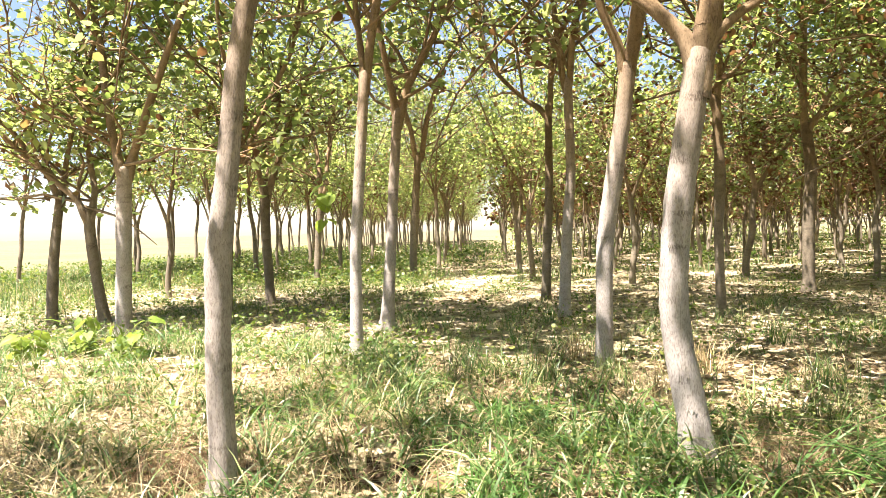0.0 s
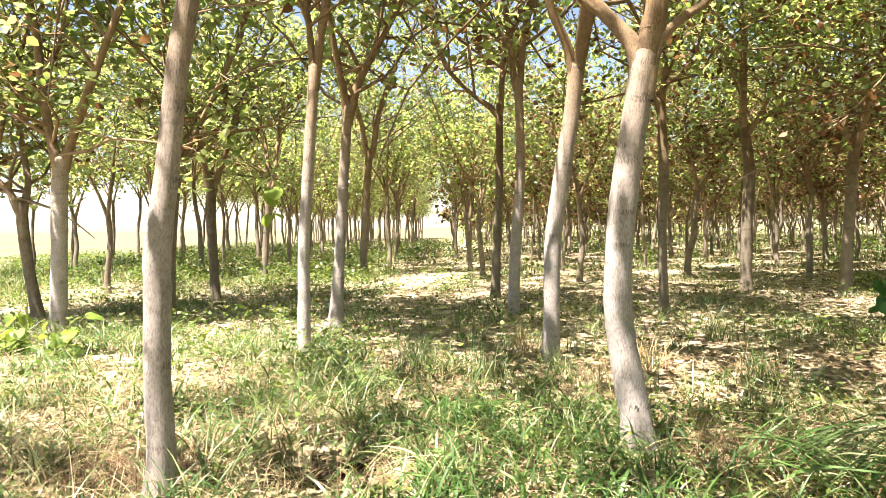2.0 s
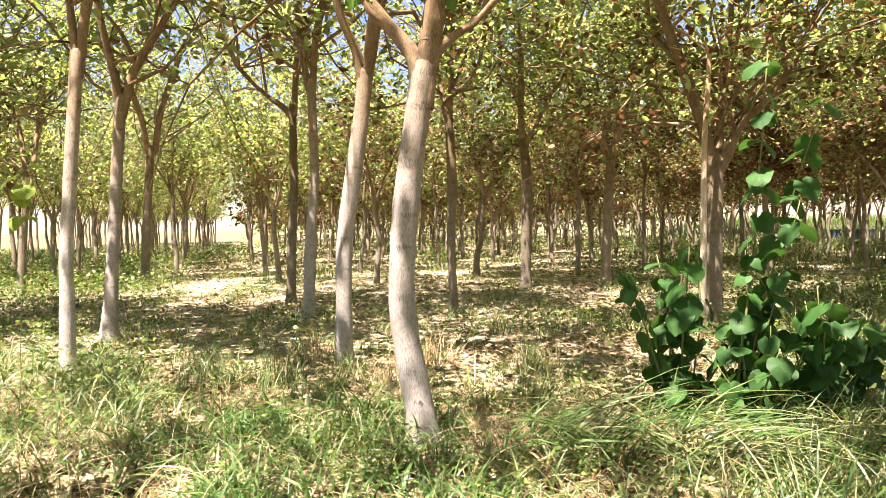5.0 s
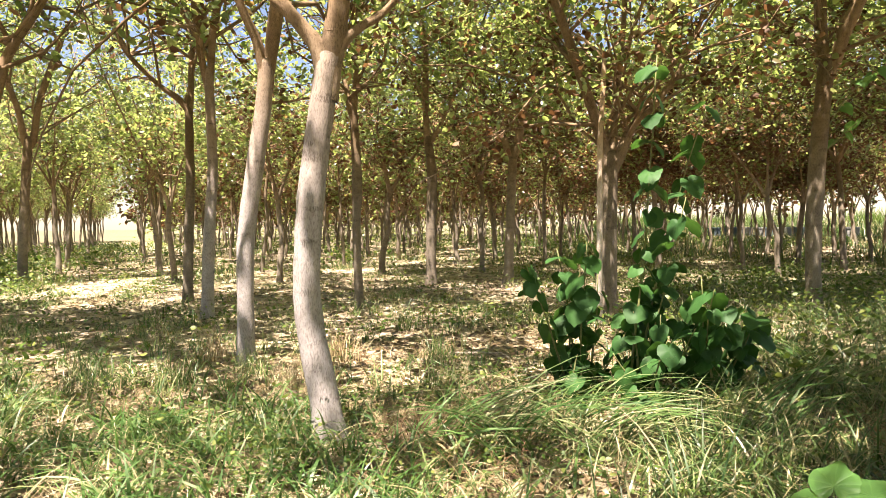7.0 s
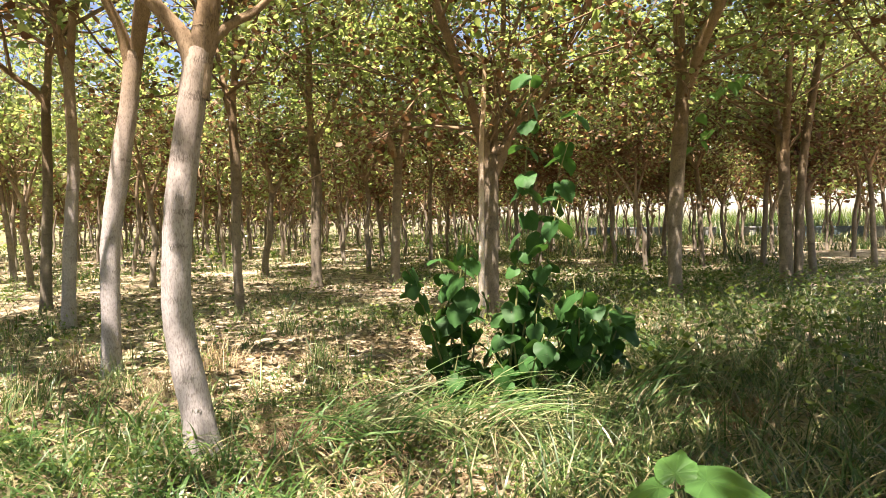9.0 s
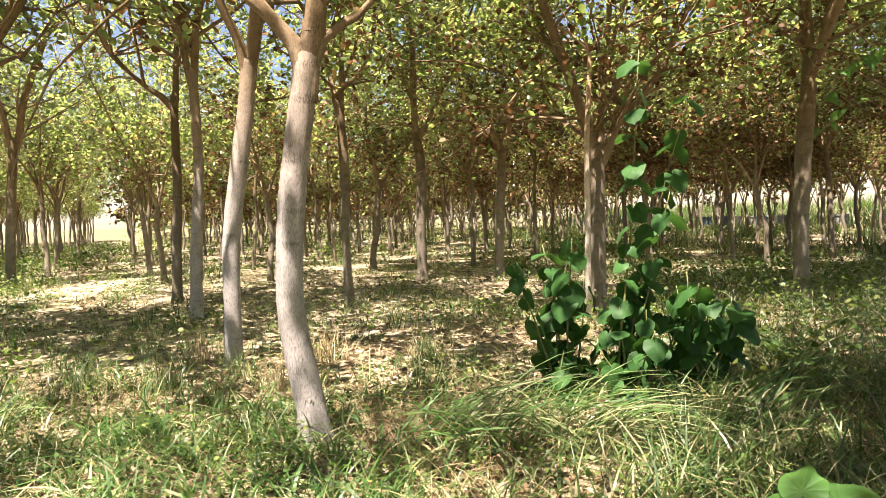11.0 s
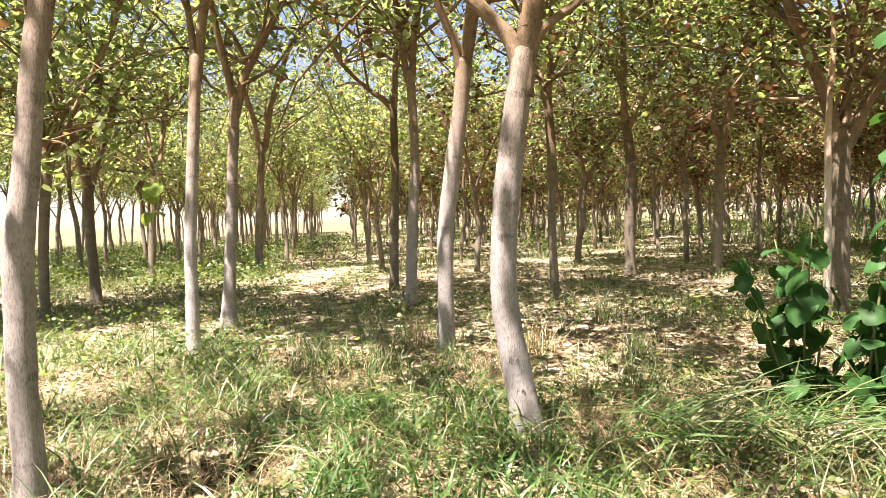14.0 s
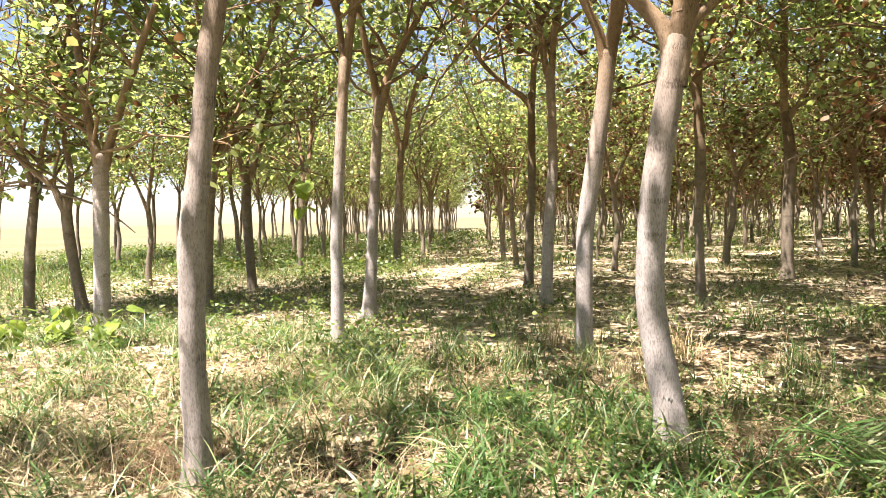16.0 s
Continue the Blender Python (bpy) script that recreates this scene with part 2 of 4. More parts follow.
def tube(pts, radii, sides, rng, rough=0.0):
    """Tapered tube along points: vertices and faces, closed at its tip."""
    pts = np.array(pts, float)
    n = len(pts)
    way = np.gradient(pts, axis=0)
    way /= np.linalg.norm(way, axis=1)[:, None] + 1e-9
    ref = np.array([1.0, 0.13, 0.07])
    u = np.cross(way, ref)
    u /= np.linalg.norm(u, axis=1)[:, None] + 1e-9
    w = np.cross(way, u)
    a = np.linspace(0, 2 * math.pi, sides, endpoint=False)
    r = np.array(radii)[:, None] * (1 + rough * rng.standard_normal((n, sides)))
    v = pts[:, None] + r[..., None] * (np.cos(a)[None, :, None] * u[:, None] + np.sin(a)[None, :, None] * w[:, None])
    v = v.reshape(-1, 3)
    f = []
    for i in range(n - 1):
        for j in range(sides):
            k = (j + 1) % sides
            f.append((i * sides + j, i * sides + k, (i + 1) * sides + k, (i + 1) * sides + j))
    f.append(tuple((n - 1) * sides + j for j in range(sides)))
    return v, f


def joined(pieces):
    vs, fs, o = [], [], 0
    for v, f in pieces:
        vs.append(v)
        fs += [tuple(i + o for i in q) for q in f]
        o += len(v)
    return np.vstack(vs), fs


LEAF_SHAPE = np.array([(0, 0, 0), (-0.36, 0.22, 0.07), (-0.30, 0.62, 0.05), (0, 1.0, -0.10), (0.30, 0.62, 0.05), (0.36, 0.22, 0.07), (0, 0.5, 0)])
LEAF_FACES = np.array([(0, 6, 1), (1, 6, 2), (2, 6, 3), (3, 6, 4), (4, 6, 5), (5, 6, 0)])
SIMPLE_SHAPE = np.array([(0, 0, 0), (-0.36, 0.42, 0.06), (0, 1.0, -0.06), (0.36, 0.42, 0.06)])
SIMPLE_FACES = np.array([(0, 2, 1), (0, 3, 2)])


def leaves(places, sizes, rng, droop=0.5, simple=False):
    """Many small leaves at the places: vertices and triangles."""
    shape, faces = (SIMPLE_SHAPE, SIMPLE_FACES) if simple else (LEAF_SHAPE, LEAF_FACES)
    n = len(places)
    turn = rng.uniform(0, 2 * math.pi, n)
    dip = rng.normal(-droop, 0.45, n)
    lean = rng.normal(0, 0.5, n)
    y = np.stack([np.cos(turn) * np.cos(dip), np.sin(turn) * np.cos(dip), np.sin(dip)], 1)
    side = np.stack([-np.sin(turn), np.cos(turn), np.zeros(n)], 1)
    up = np.cross(side, y)
    x = side * np.cos(lean)[:, None] + up * np.sin(lean)[:, None]
    z = np.cross(x, y)
    s = np.asarray(sizes)[:, None, None]
    v = places[:, None] + s * (shape[None, :, :1] * x[:, None] + shape[None, :, 1:2] * y[:, None] + shape[None, :, 2:] * z[:, None])
    f = faces[None] + (np.arange(n) * len(shape))[:, None, None]
    return v.reshape(-1, 3), f.reshape(-1, 3)


# ---- trees ----
def grow(start, way, length, r0, r1, rng, steps=6, rise=0.25, wobble=0.12):
    """A bending branch line: points and radii."""
    p, d = np.array(start, float), np.array(way, float)
    d /= np.linalg.norm(d)
    pts = [p.copy()]
    for i in range(steps):
        d = d + rng.normal(0, wobble, 3) + np.array([0, 0, rise / steps])
        d /= np.linalg.norm(d)
        p = p + d * length / steps
        pts.append(p.copy())
    return np.array(pts), np.linspace(r0, r1, steps + 1)


def tree(trunk, limbs, rng, leaf_count, leaf_size, simple, label, top=7.0, sides=14, low=2.3, fine=3, spread=1.0, bark=None, brown_share=1.0):
    """A plantation tree at the origin: trunk and limbs are rows of x, y, z, radius."""
    base = new("tree")
    line = smooth_line(trunk, (2, 3, 5)[fine - 1])
    line[0, 2] -= 0.12
    tip, tr = line[-1].copy(), line[-1, 3]
    for up, k in ((0.3, 0.9), (0.5, 0.6), (0.6, 0.2)):
        line = np.vstack([line, [tip[0], tip[1], tip[2] + up * tr, tr * k]])
    v, f = tube(line[:, :3], line[:, 3], sides, rng, 0.025)
    flare = np.exp(-np.clip(v[:, 2], 0, 9) / 0.07)[:, None] * 0.35
    ax = np.array([line[0, 0], line[0, 1]])
    v[:, :2] += (v[:, :2] - ax) * flare
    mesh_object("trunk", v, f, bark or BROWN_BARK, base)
    twigs, sites = [], []
    for limb in limbs:
        ln = smooth_line(limb, (1, 2, 4)[fine - 1])
        pts, rad = ln[:, :3], ln[:, 3]
        way = pts[-1] - pts[-2]
        way = way / np.linalg.norm(way) * np.array([0.8, 0.8, 1]) + np.array([0, 0, 0.25])
        left = max(1.0, (top - pts[-1][2]) / max(0.5, way[2] / np.linalg.norm(way)))
        more, mr = grow(pts[-1], way, left, rad[-1] * 0.95, 0.012, rng, (5, 7, 9)[fine - 1], 0.2, 0.11)
        pts, rad = np.vstack([pts, more[1:]]), np.concatenate([rad, mr[1:]])
        v, f = tube(pts, rad, (4, 6, 8)[fine - 1], rng, 0.03)
        mesh_object("limb", v, f, LIMB_BARK, base)
        n = len(pts)
        for k in range((8, 13, 14)[fine - 1]):
            s = rng.uniform(0.22, 1.0)
            i = int(s * (n - 1))
            a = rng.uniform(0, 2 * math.pi)
            d = np.array([math.cos(a), math.sin(a), rng.uniform(0.15, 1.3)])
            tl = rng.uniform(1.0, 2.3) * (1.15 - 0.35 * s) * spread
            if pts[i][2] < low - 0.4:
                continue
            tp, tr = grow(pts[i], d, tl, min(0.034, rad[i] * 0.6), 0.007, rng, 5, 0.15, 0.27)
            if fine == 3:
                twigs.append(tube(tp, tr, 4, rng))
            else:
                twigs.append(tube(tp[[0, 1, 3, 5]], tr[[0, 1, 3, 5]], 3, rng))
            sites.append(tp[3:])
            for q in (2, 3, 4):
                a = rng.uniform(0, 2 * math.pi)
                d = np.array([math.cos(a), math.sin(a), rng.uniform(-0.3, 0.8)])
                sp, sr = grow(tp[q], d, rng.uniform(0.3, 0.9), 0.014, 0.005, rng, 3, 0.0, 0.3)
                if fine > 1:
                    twigs.append(tube(sp[[0, 2, 3]], sr[[0, 2, 3]], 3, rng))
                sites.append(sp[1:])
                sites.append(sp[2:])
        sites.append(more[4:])
    if sites and leaf_count:
        sp = np.vstack(sites)
        sp = sp[sp[:, 2] > low]
        clumps = sp[rng.integers(0, len(sp), max(1, leaf_count // 9))]
        clumps = clumps + rng.normal(0, 0.2, clumps.shape)
        at = clumps[rng.integers(0, len(clumps), leaf_count)] + rng.normal(0, 0.145, (leaf_count, 3))
        # brown leaves, more of them towards the bottom of the crown
        is_brown = rng.random(leaf_count) < np.clip(1.4 - at[:, 2] / 4.6, 0, 0.8) * brown_share
        v, f = leaves(at, rng.uniform(0.6, 1.25, leaf_count) * leaf_size, rng, 0.45, simple)
        tv, tf = joined(twigs)
        crown = mesh_object("crown", np.vstack([v, tv]), f.tolist() + [tuple(i + len(v) for i in q) for q in tf], LEAF, base,
                            "thin twigs with loose green leaves, some turning brown")
        crown.data.materials.append(LIMB_BARK)
        crown.data.materials.append(BROWN_LEAF)
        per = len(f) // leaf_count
        crown.data.polygons.foreach_set("material_index", np.concatenate([np.repeat(is_brown * 2, per), np.ones(len(tf), int)]))
        tagged(crown, kind="stuff")
    return tagged(base, label, "tree", "plantation trees")


def random_tree(seed, leaf_count, leaf_size, simple, fine, low=2.5, fork=(2.1, 3.5), spread=1.0, brown_share=0.75):
    rng = np.random.default_rng(seed)
    h, r = rng.uniform(*fork), rng.uniform(0.058, 0.088)
    low = low + rng.uniform(-0.3, 0.9)
    lean = rng.normal(0, 0.07, 2)
    trunk = [(lean[0] * z + rng.normal(0, 0.04) * (z > 0), lean[1] * z + rng.normal(0, 0.04) * (z > 0), z, r * (1.15 - 0.1 * z)) for z in np.linspace(0, h, 5)]
    x, y, z, rr = trunk[-1]
    limbs = []
    n = rng.integers(3, 5)
    turn = rng.uniform(0, 6.28)
    for k in range(n):
        a = turn + k * 6.28 / n + rng.normal(0, 0.3)
        out = rng.uniform(0.2, 0.7)
        p = [(x, y, z - 0.12, rr * 0.85)]
        for s in (0.5, 1.1, 1.8):
            p.append((x + math.cos(a) * out * s, y + math.sin(a) * out * s, z + s * 0.9, rr * (0.62 - 0.17 * s)))
        limbs.append(p)
    return tree(trunk, limbs, rng, leaf_count, leaf_size, simple, "young plantation tree with forked grey-brown trunk and leafy crown", rng.uniform(7.8, 9.2), (5, 7, 10)[fine - 1], low, fine, spread, brown_share=brown_share)


hero_places = []


def hero(bx, by, trunk, limbs, label="young plantation tree with smooth pale trunk and leafy crown", leaf_count=0, low=None, bark=None):
    """A tree known by its outline: rows of height, sideways offset and radius, seen square to the line from the origin."""
    rng = np.random.default_rng(int(1000 + bx * 37 + by * 101))
    d = math.hypot(bx, by)
    sx, sy, fx, fy = by / d, -bx / d, bx / d, by / d
    t3 = [(s * sx, s * sy, z, r) for z, s, r in trunk]
    t3[-1] = (*t3[-1][:3], min(t3[-1][3], t3[-2][3] * 0.95))
    tx, ty, tz, tr = t3[-1]
    l3 = []
    for k, row in enumerate(limbs):
        depth = rng.uniform(-0.5, 0.5)
        p = [(tx, ty, tz - 0.3, tr * 0.8), (tx * 0.6 + row[0][1] * sx * 0.4, ty * 0.6 + row[0][1] * sy * 0.4, tz - 0.02, min(tr * 0.85, row[0][2] * 1.5))]
        for z, s, r in row:
            deep = depth * max(0, z - tz)
            p.append((s * sx + deep * fx, s * sy + deep * fy, z, r))
        l3.append(p)
    if len(l3) < 2:
        a = rng.uniform(0, 6.28)
        for k in range(2 - len(l3)):
            a += rng.uniform(1.6, 2.6)
            o = rng.uniform(0.25, 0.55)
            l3.append([(tx, ty, tz - 0.25, tr * 0.8)] + [(tx + math.cos(a) * o * s, ty + math.sin(a) * o * s, tz + s, tr * (0.5 - 0.13 * s)) for s in (0.5, 1.1, 1.8)])
    # each limb forks again higher up
    for p in l3[:4]:
        x, y, z, r = p[-1]
        a = rng.uniform(0, 6.28)
        o = rng.uniform(0.4, 0.75)
        l3.append([p[-2], (x, y, z, r * 0.8)] + [(x + math.cos(a) * o * s, y + math.sin(a) * o * s, z + s * 0.95, r * (0.75 - 0.2 * s)) for s in (0.35, 0.8, 1.4)])
    ob = tree(t3, l3, rng, leaf_count or (1150 if d < 5 else 1900 if d < 11 and -2 < bx < 3 else 2700 if bx < 3 else 8200 if bx < 5 else 14500), 0.165 if bx < 3 else 0.116, d > 13.2, label, rng.uniform(8.0, 9.4), low=low or (tz + 0.9 if d < 9 else 2.0 if bx < -3 else 2.7), spread=1.5 if bx < 1 and d > 5 else 2.1, bark=bark or (BARK if d < 12 and bx < 3 else None), brown_share=0.1 if bx < 1 else 0.8)
    ob.matrix_basis = pose(bx, by, ground_height(bx, by))
    hero_places.append((bx, by))
    return ob


# ---- ground ----
# small washed-out holes in the near ground: x, y, radius, depth
HOLLOWS = ((-0.6, 4.35, 0.36, 0.2), (-1.8, 4.25, 0.28, 0.14), (5.15, 2.65, 0.4, 0.15), (-0.2, 4.4, 0.18, 0.12))


def ground_height(x, y):
    h = 0.05 * noise.noise((x * 0.35, y * 0.35, 0)) + 0.02 * noise.noise((x * 1.7, y * 1.7, 3))
    if -4 < x < 8 and 2 < y < 9:
        h += 0.014 * noise.noise((x * 5, y * 5, 8))
        for a, b, wide, deep in HOLLOWS:
            h -= deep * math.exp(-((x - a) ** 2 + (y - b) ** 2) / wide ** 2)
    return h


def build_ground():
    """Fine sheet under the trees, growing coarser out to the horizon."""
    xs = np.concatenate([[-2500, -900, -350, -150, -80, -50, -34], np.arange(-24, -3, 0.35), np.arange(-3, 6, 0.1), np.arange(6, 34, 0.35), [42, 56, 75, 110, 200, 450, 1000, 2500]])
    ys = np.concatenate([[-2500, -800, -250, -80, -30, -12], np.arange(-5, 2.4, 0.35), np.arange(2.4, 8, 0.1), np.arange(8, 36, 0.35), [42, 52, 66, 85, 120, 200, 450, 1000, 2500]])
    v = [(x, y, ground_height(x, y) if abs(x) < 60 and abs(y) < 70 else 0) for y in ys for x in xs]
    nx = len(xs)
    f = [(j * nx + i, j * nx + i + 1, (j + 1) * nx + i + 1, (j + 1) * nx + i) for j in range(len(ys) - 1) for i in range(nx - 1)]
    ob = mesh_object("ground", v, f, SOIL)
    ob.data.materials.append(FIELD)
    ob.data.materials.append(SHADED_SOIL)
    for p in ob.data.polygons:
        x, y, _ = p.center
        if not in_wood(x, y, 1.5):
            p.material_index = 1
        elif any(math.hypot(x - a, (y - b) * 1.3) < w * (1.0 + 0.5 * noise.noise((x * 4, y * 4, 5))) for a, b, w, _ in HOLLOWS):
            # shade of the hollow, put into the soil colour
            p.material_index = 2
    tagged(ob, "bare pale soil under the trees and a straw field beyond", "ground", kind="structure")


EDGE_LEFT, EDGE_BACK, EDGE_RIGHT, EDGE_FRONT = -15.0, 100.0, 52.0, -9.0


def in_wood(x, y, margin=0.0):
    return EDGE_LEFT - margin + 0.05 * y < x < EDGE_RIGHT + margin and EDGE_FRONT - margin < y < EDGE_BACK + margin


build_ground()

# ---- the trees near the camera ----
bent_tree = hero(1.69, 4.38, [(0.0, -0.01, 0.117), (0.31, -0.055, 0.106), (0.81, -0.14, 0.099), (1.19, -0.16, 0.096), (1.72, -0.12, 0.096), (2.17, -0.06, 0.091), (2.71, 0.02, 0.093)],
     [[(2.83, -0.08, 0.057), (3.0, -0.22, 0.048), (3.21, -0.38, 0.042)], [(2.87, 0.07, 0.088), (3.16, 0.11, 0.076)], [(2.83, 0.14, 0.038), (2.94, 0.27, 0.03), (3.04, 0.42, 0.025)]],
     label="pale grey young tree with bent trunk and three-way fork", leaf_count=900, low=6.7)
hero(1.77, 7.32, [(0.0, 0.0, 0.102), (0.57, 0.01, 0.095), (1.34, 0.03, 0.095), (2.03, 0.12, 0.099), (2.77, 0.24, 0.089), (3.35, 0.3, 0.095)],
     [[(3.68, 0.38, 0.083), (4.17, 0.46, 0.079)], [(3.58, 0.19, 0.057), (3.9, 0.04, 0.048), (4.25, -0.05, 0.041)]])
hero(-1.38, 3.89, [(0.0, -0.0, 0.086), (0.29, 0.02, 0.081), (0.7, 0.01, 0.076), (1.17, 0.02, 0.076), (1.47, 0.03, 0.076), (1.9, 0.09, 0.067), (2.51, 0.16, 0.065), (3.12, 0.27, 0.062), (3.67, 0.36, 0.067)],
     [],
     label="slim pale grey tree leaning slightly, branching high up", leaf_count=1200, bark=SHADED_BARK)
hero(-4.14, 12.43, [(0.0, 0.0, 0.083), (1.0, 0.02, 0.083), (1.97, 0.09, 0.083), (2.75, 0.17, 0.088)],
     [[(2.95, 0.3, 0.054), (3.82, 0.71, 0.044), (4.88, 1.22, 0.039)], [(3.14, 0.13, 0.054), (4.1, 0.07, 0.044)]])
hero(-1.16, 8.34, [(0.0, 0.0, 0.091), (0.65, 0.02, 0.08), (1.38, 0.03, 0.072), (2.17, 0.09, 0.072), (3.6, 0.2, 0.072)],
     [[(3.81, 0.17, 0.043), (4.45, 0.11, 0.036)], [(3.96, 0.28, 0.054), (4.67, 0.4, 0.047)]],
     label="slender pale tree standing close beside its twin")
hero(-0.95, 10.44, [(0.0, 0.0, 0.136), (0.59, 0.05, 0.1), (1.49, 0.11, 0.086), (2.48, 0.18, 0.082), (3.51, 0.26, 0.1)],
     [[(3.78, 0.18, 0.054), (4.54, 0.02, 0.045)], [(3.87, 0.43, 0.063), (4.41, 0.72, 0.054), (5.08, 1.09, 0.041)]],
     label="slender pale tree with swollen base, forked in two")
hero(-5.29, 10.68, [(0.0, 0.0, 0.134), (0.85, 0.03, 0.121), (1.78, 0.06, 0.121), (2.7, 0.1, 0.139)],
     [[(3.07, -0.02, 0.07), (3.79, -0.11, 0.07), (4.87, -0.19, 0.065)], [(3.0, 0.26, 0.07), (3.84, 0.53, 0.065), (4.8, 0.87, 0.051), (5.7, 1.23, 0.037)]],
     label="grey-barked tree at the wood edge, forked in a wide V")
hero(-7.18, 11.87, [(0.0, 0.0, 0.098), (1.01, 0.05, 0.093), (1.99, 0.16, 0.077), (2.5, 0.23, 0.077)],
     [[(2.86, -0.03, 0.046), (3.22, -0.45, 0.041)], [(3.02, 0.33, 0.046), (3.7, 0.47, 0.041)]])
hero(-6.23, 11.93, [(0.0, 0.0, 0.109), (0.78, -0.11, 0.093), (1.61, -0.19, 0.093), (2.07, -0.2, 0.104)],
     [[(2.33, -0.43, 0.052), (2.82, -0.92, 0.041)], [(2.53, -0.1, 0.052), (3.34, -0.2, 0.047)]],
     label="small tree at the wood edge with a curved stem")
hero(-3.91, 14.63, [(0.0, -0.0, 0.108), (0.76, -0.03, 0.102), (1.78, -0.07, 0.108), (2.6, -0.04, 0.114)],
     [[(3.04, -0.19, 0.057), (3.79, -0.35, 0.051)], [(2.98, 0.17, 0.064), (3.93, 0.51, 0.051)]])
hero(-3.90, 19.95, [(-0.0, -0.0, 0.113), (1.47, 0.08, 0.095), (3.02, 0.22, 0.087)],
     [[(4.06, 0.12, 0.061), (5.25, -0.05, 0.052)], [(4.06, 0.45, 0.061), (5.26, 0.66, 0.052)]])
hero(-1.09, 22.70, [(0.0, 0.0, 0.138), (1.77, 0.1, 0.128), (4.22, 0.28, 0.138)],
     [[(5.1, 0.03, 0.079), (6.27, -0.33, 0.069)], [(5.38, 0.62, 0.089), (6.74, 1.11, 0.079)]])
hero(2.13, 11.62, [(0.0, -0.0, 0.106), (1.01, 0.04, 0.101), (1.91, 0.1, 0.091), (2.61, 0.15, 0.086), (4.2, 0.12, 0.076)],
     [[(4.81, -0.04, 0.045), (5.6, -0.12, 0.04)], [(4.88, 0.22, 0.061), (5.65, 0.41, 0.05)]])
hero(2.21, 14.24, [(0.0, 0.0, 0.105), (1.26, 0.05, 0.093), (2.37, 0.11, 0.087), (4.2, 0.13, 0.08)],
     [[(4.4, -0.4, 0.049), (4.95, -0.95, 0.049), (5.5, -1.21, 0.043)], [(5.16, 0.22, 0.056), (6.0, 0.35, 0.049)]],
     label="thin brown tree with one long arching side branch")
hero(4.79, 11.29, [(0.0, 0.0, 0.093), (0.86, -0.02, 0.078), (1.55, -0.03, 0.078), (2.43, -0.0, 0.093), (3.79, -0.05, 0.069)],
     [[(4.39, -0.22, 0.044), (4.98, -0.31, 0.039)], [(4.45, 0.02, 0.049), (5.12, 0.05, 0.044)]])
hero(8.16, 14.59, [(0.0, 0.0, 0.133), (1.49, 0.01, 0.127), (2.75, 0.06, 0.127), (3.76, -0.04, 0.101)],
     [[(4.77, -0.08, 0.082), (5.89, -0.06, 0.076)], [(3.98, 0.24, 0.051), (4.68, 0.57, 0.044)]])
hero(7.61, 7.72, [(0.0, 0.0, 0.146), (1.05, 0.01, 0.130), (1.98, 0.03, 0.123), (2.62, 0.05, 0.146)],
     [[(3.09, -0.16, 0.084), (3.83, -0.4, 0.076), (4.99, -0.79, 0.061)], [(3.17, 0.11, 0.057), (3.99, 0.18, 0.050)], [(3.05, 0.39, 0.065), (3.36, 0.72, 0.053), (3.87, 1.09, 0.042)]],
     label="stout brown tree with several spreading limbs above a low fork")
brown_tree = hero(10.74, 6.21, [(0.0, 0.0, 0.123), (0.98, -0.02, 0.119), (2.27, 0.02, 0.128), (4.07, 0.15, 0.145)],
     [[(4.61, 0.07, 0.102), (5.49, 0.04, 0.093)], [(4.55, 0.42, 0.106), (5.16, 0.71, 0.093)]],
     label="stout brown-barked tree with two heavy upright limbs")
hero(15.39, 6.23, [(-0.0, -0.0, 0.146), (1.43, -0.03, 0.131), (3.05, -0.07, 0.117)],
     [[(3.92, -0.22, 0.073), (4.93, -0.39, 0.058)], [(4.02, -0.0, 0.078), (5.24, 0.04, 0.063)]],
     label="thick brown tree standing close to a leaning neighbour")
hero(15.57, 6.05, [(0.0, 0.0, 0.094), (1.43, 0.01, 0.090), (3.03, 0.1, 0.090), (5.3, 0.4, 0.070)],
     [],
     label="thin brown tree leaning away from a thicker trunk")
hero(10.14, 13.97, [(0.0, 0.0, 0.135), (1.23, 0.04, 0.12), (3.53, 0.16, 0.142)],
     [[(4.08, -0.19, 0.082), (4.78, -0.5, 0.067)], [(4.27, 0.41, 0.09), (5.22, 0.64, 0.075)]])

# ---- the rest of the plantation, on its planting grid ----
near_kinds = [random_tree(11 + k, 3900, 0.15, True, 3, 2.3) for k in range(6)]
dense_kinds = [random_tree(111 + k, 8200, 0.132, True, 3, 2.2, brown_share=1.0) for k in range(5)]
mid_kinds = [random_tree(31 + k, 2100, 0.195, True, 2, 2.0) for k in range(5)]
edge_kinds = [random_tree(81 + k, 2300, 0.165, True, 2, brown_share=0.12) for k in range(5)]
far_kinds = [random_tree(51 + k, 800, 0.33, True, 1, 1.7, (1.6, 2.7)) for k in range(5)]
last_kinds = [random_tree(71 + k, 420, 0.46, True, 1, 0.7, (1.0, 1.8)) for k in range(5)]
# dense wide crowns for out-of-view trees that shade the near ground
shade_kinds = [random_tree(91 + k, 5300, 0.15, True, 2, 2.9, (2.4, 3.2), 1.6) for k in range(5)]
pick = random.Random(5)
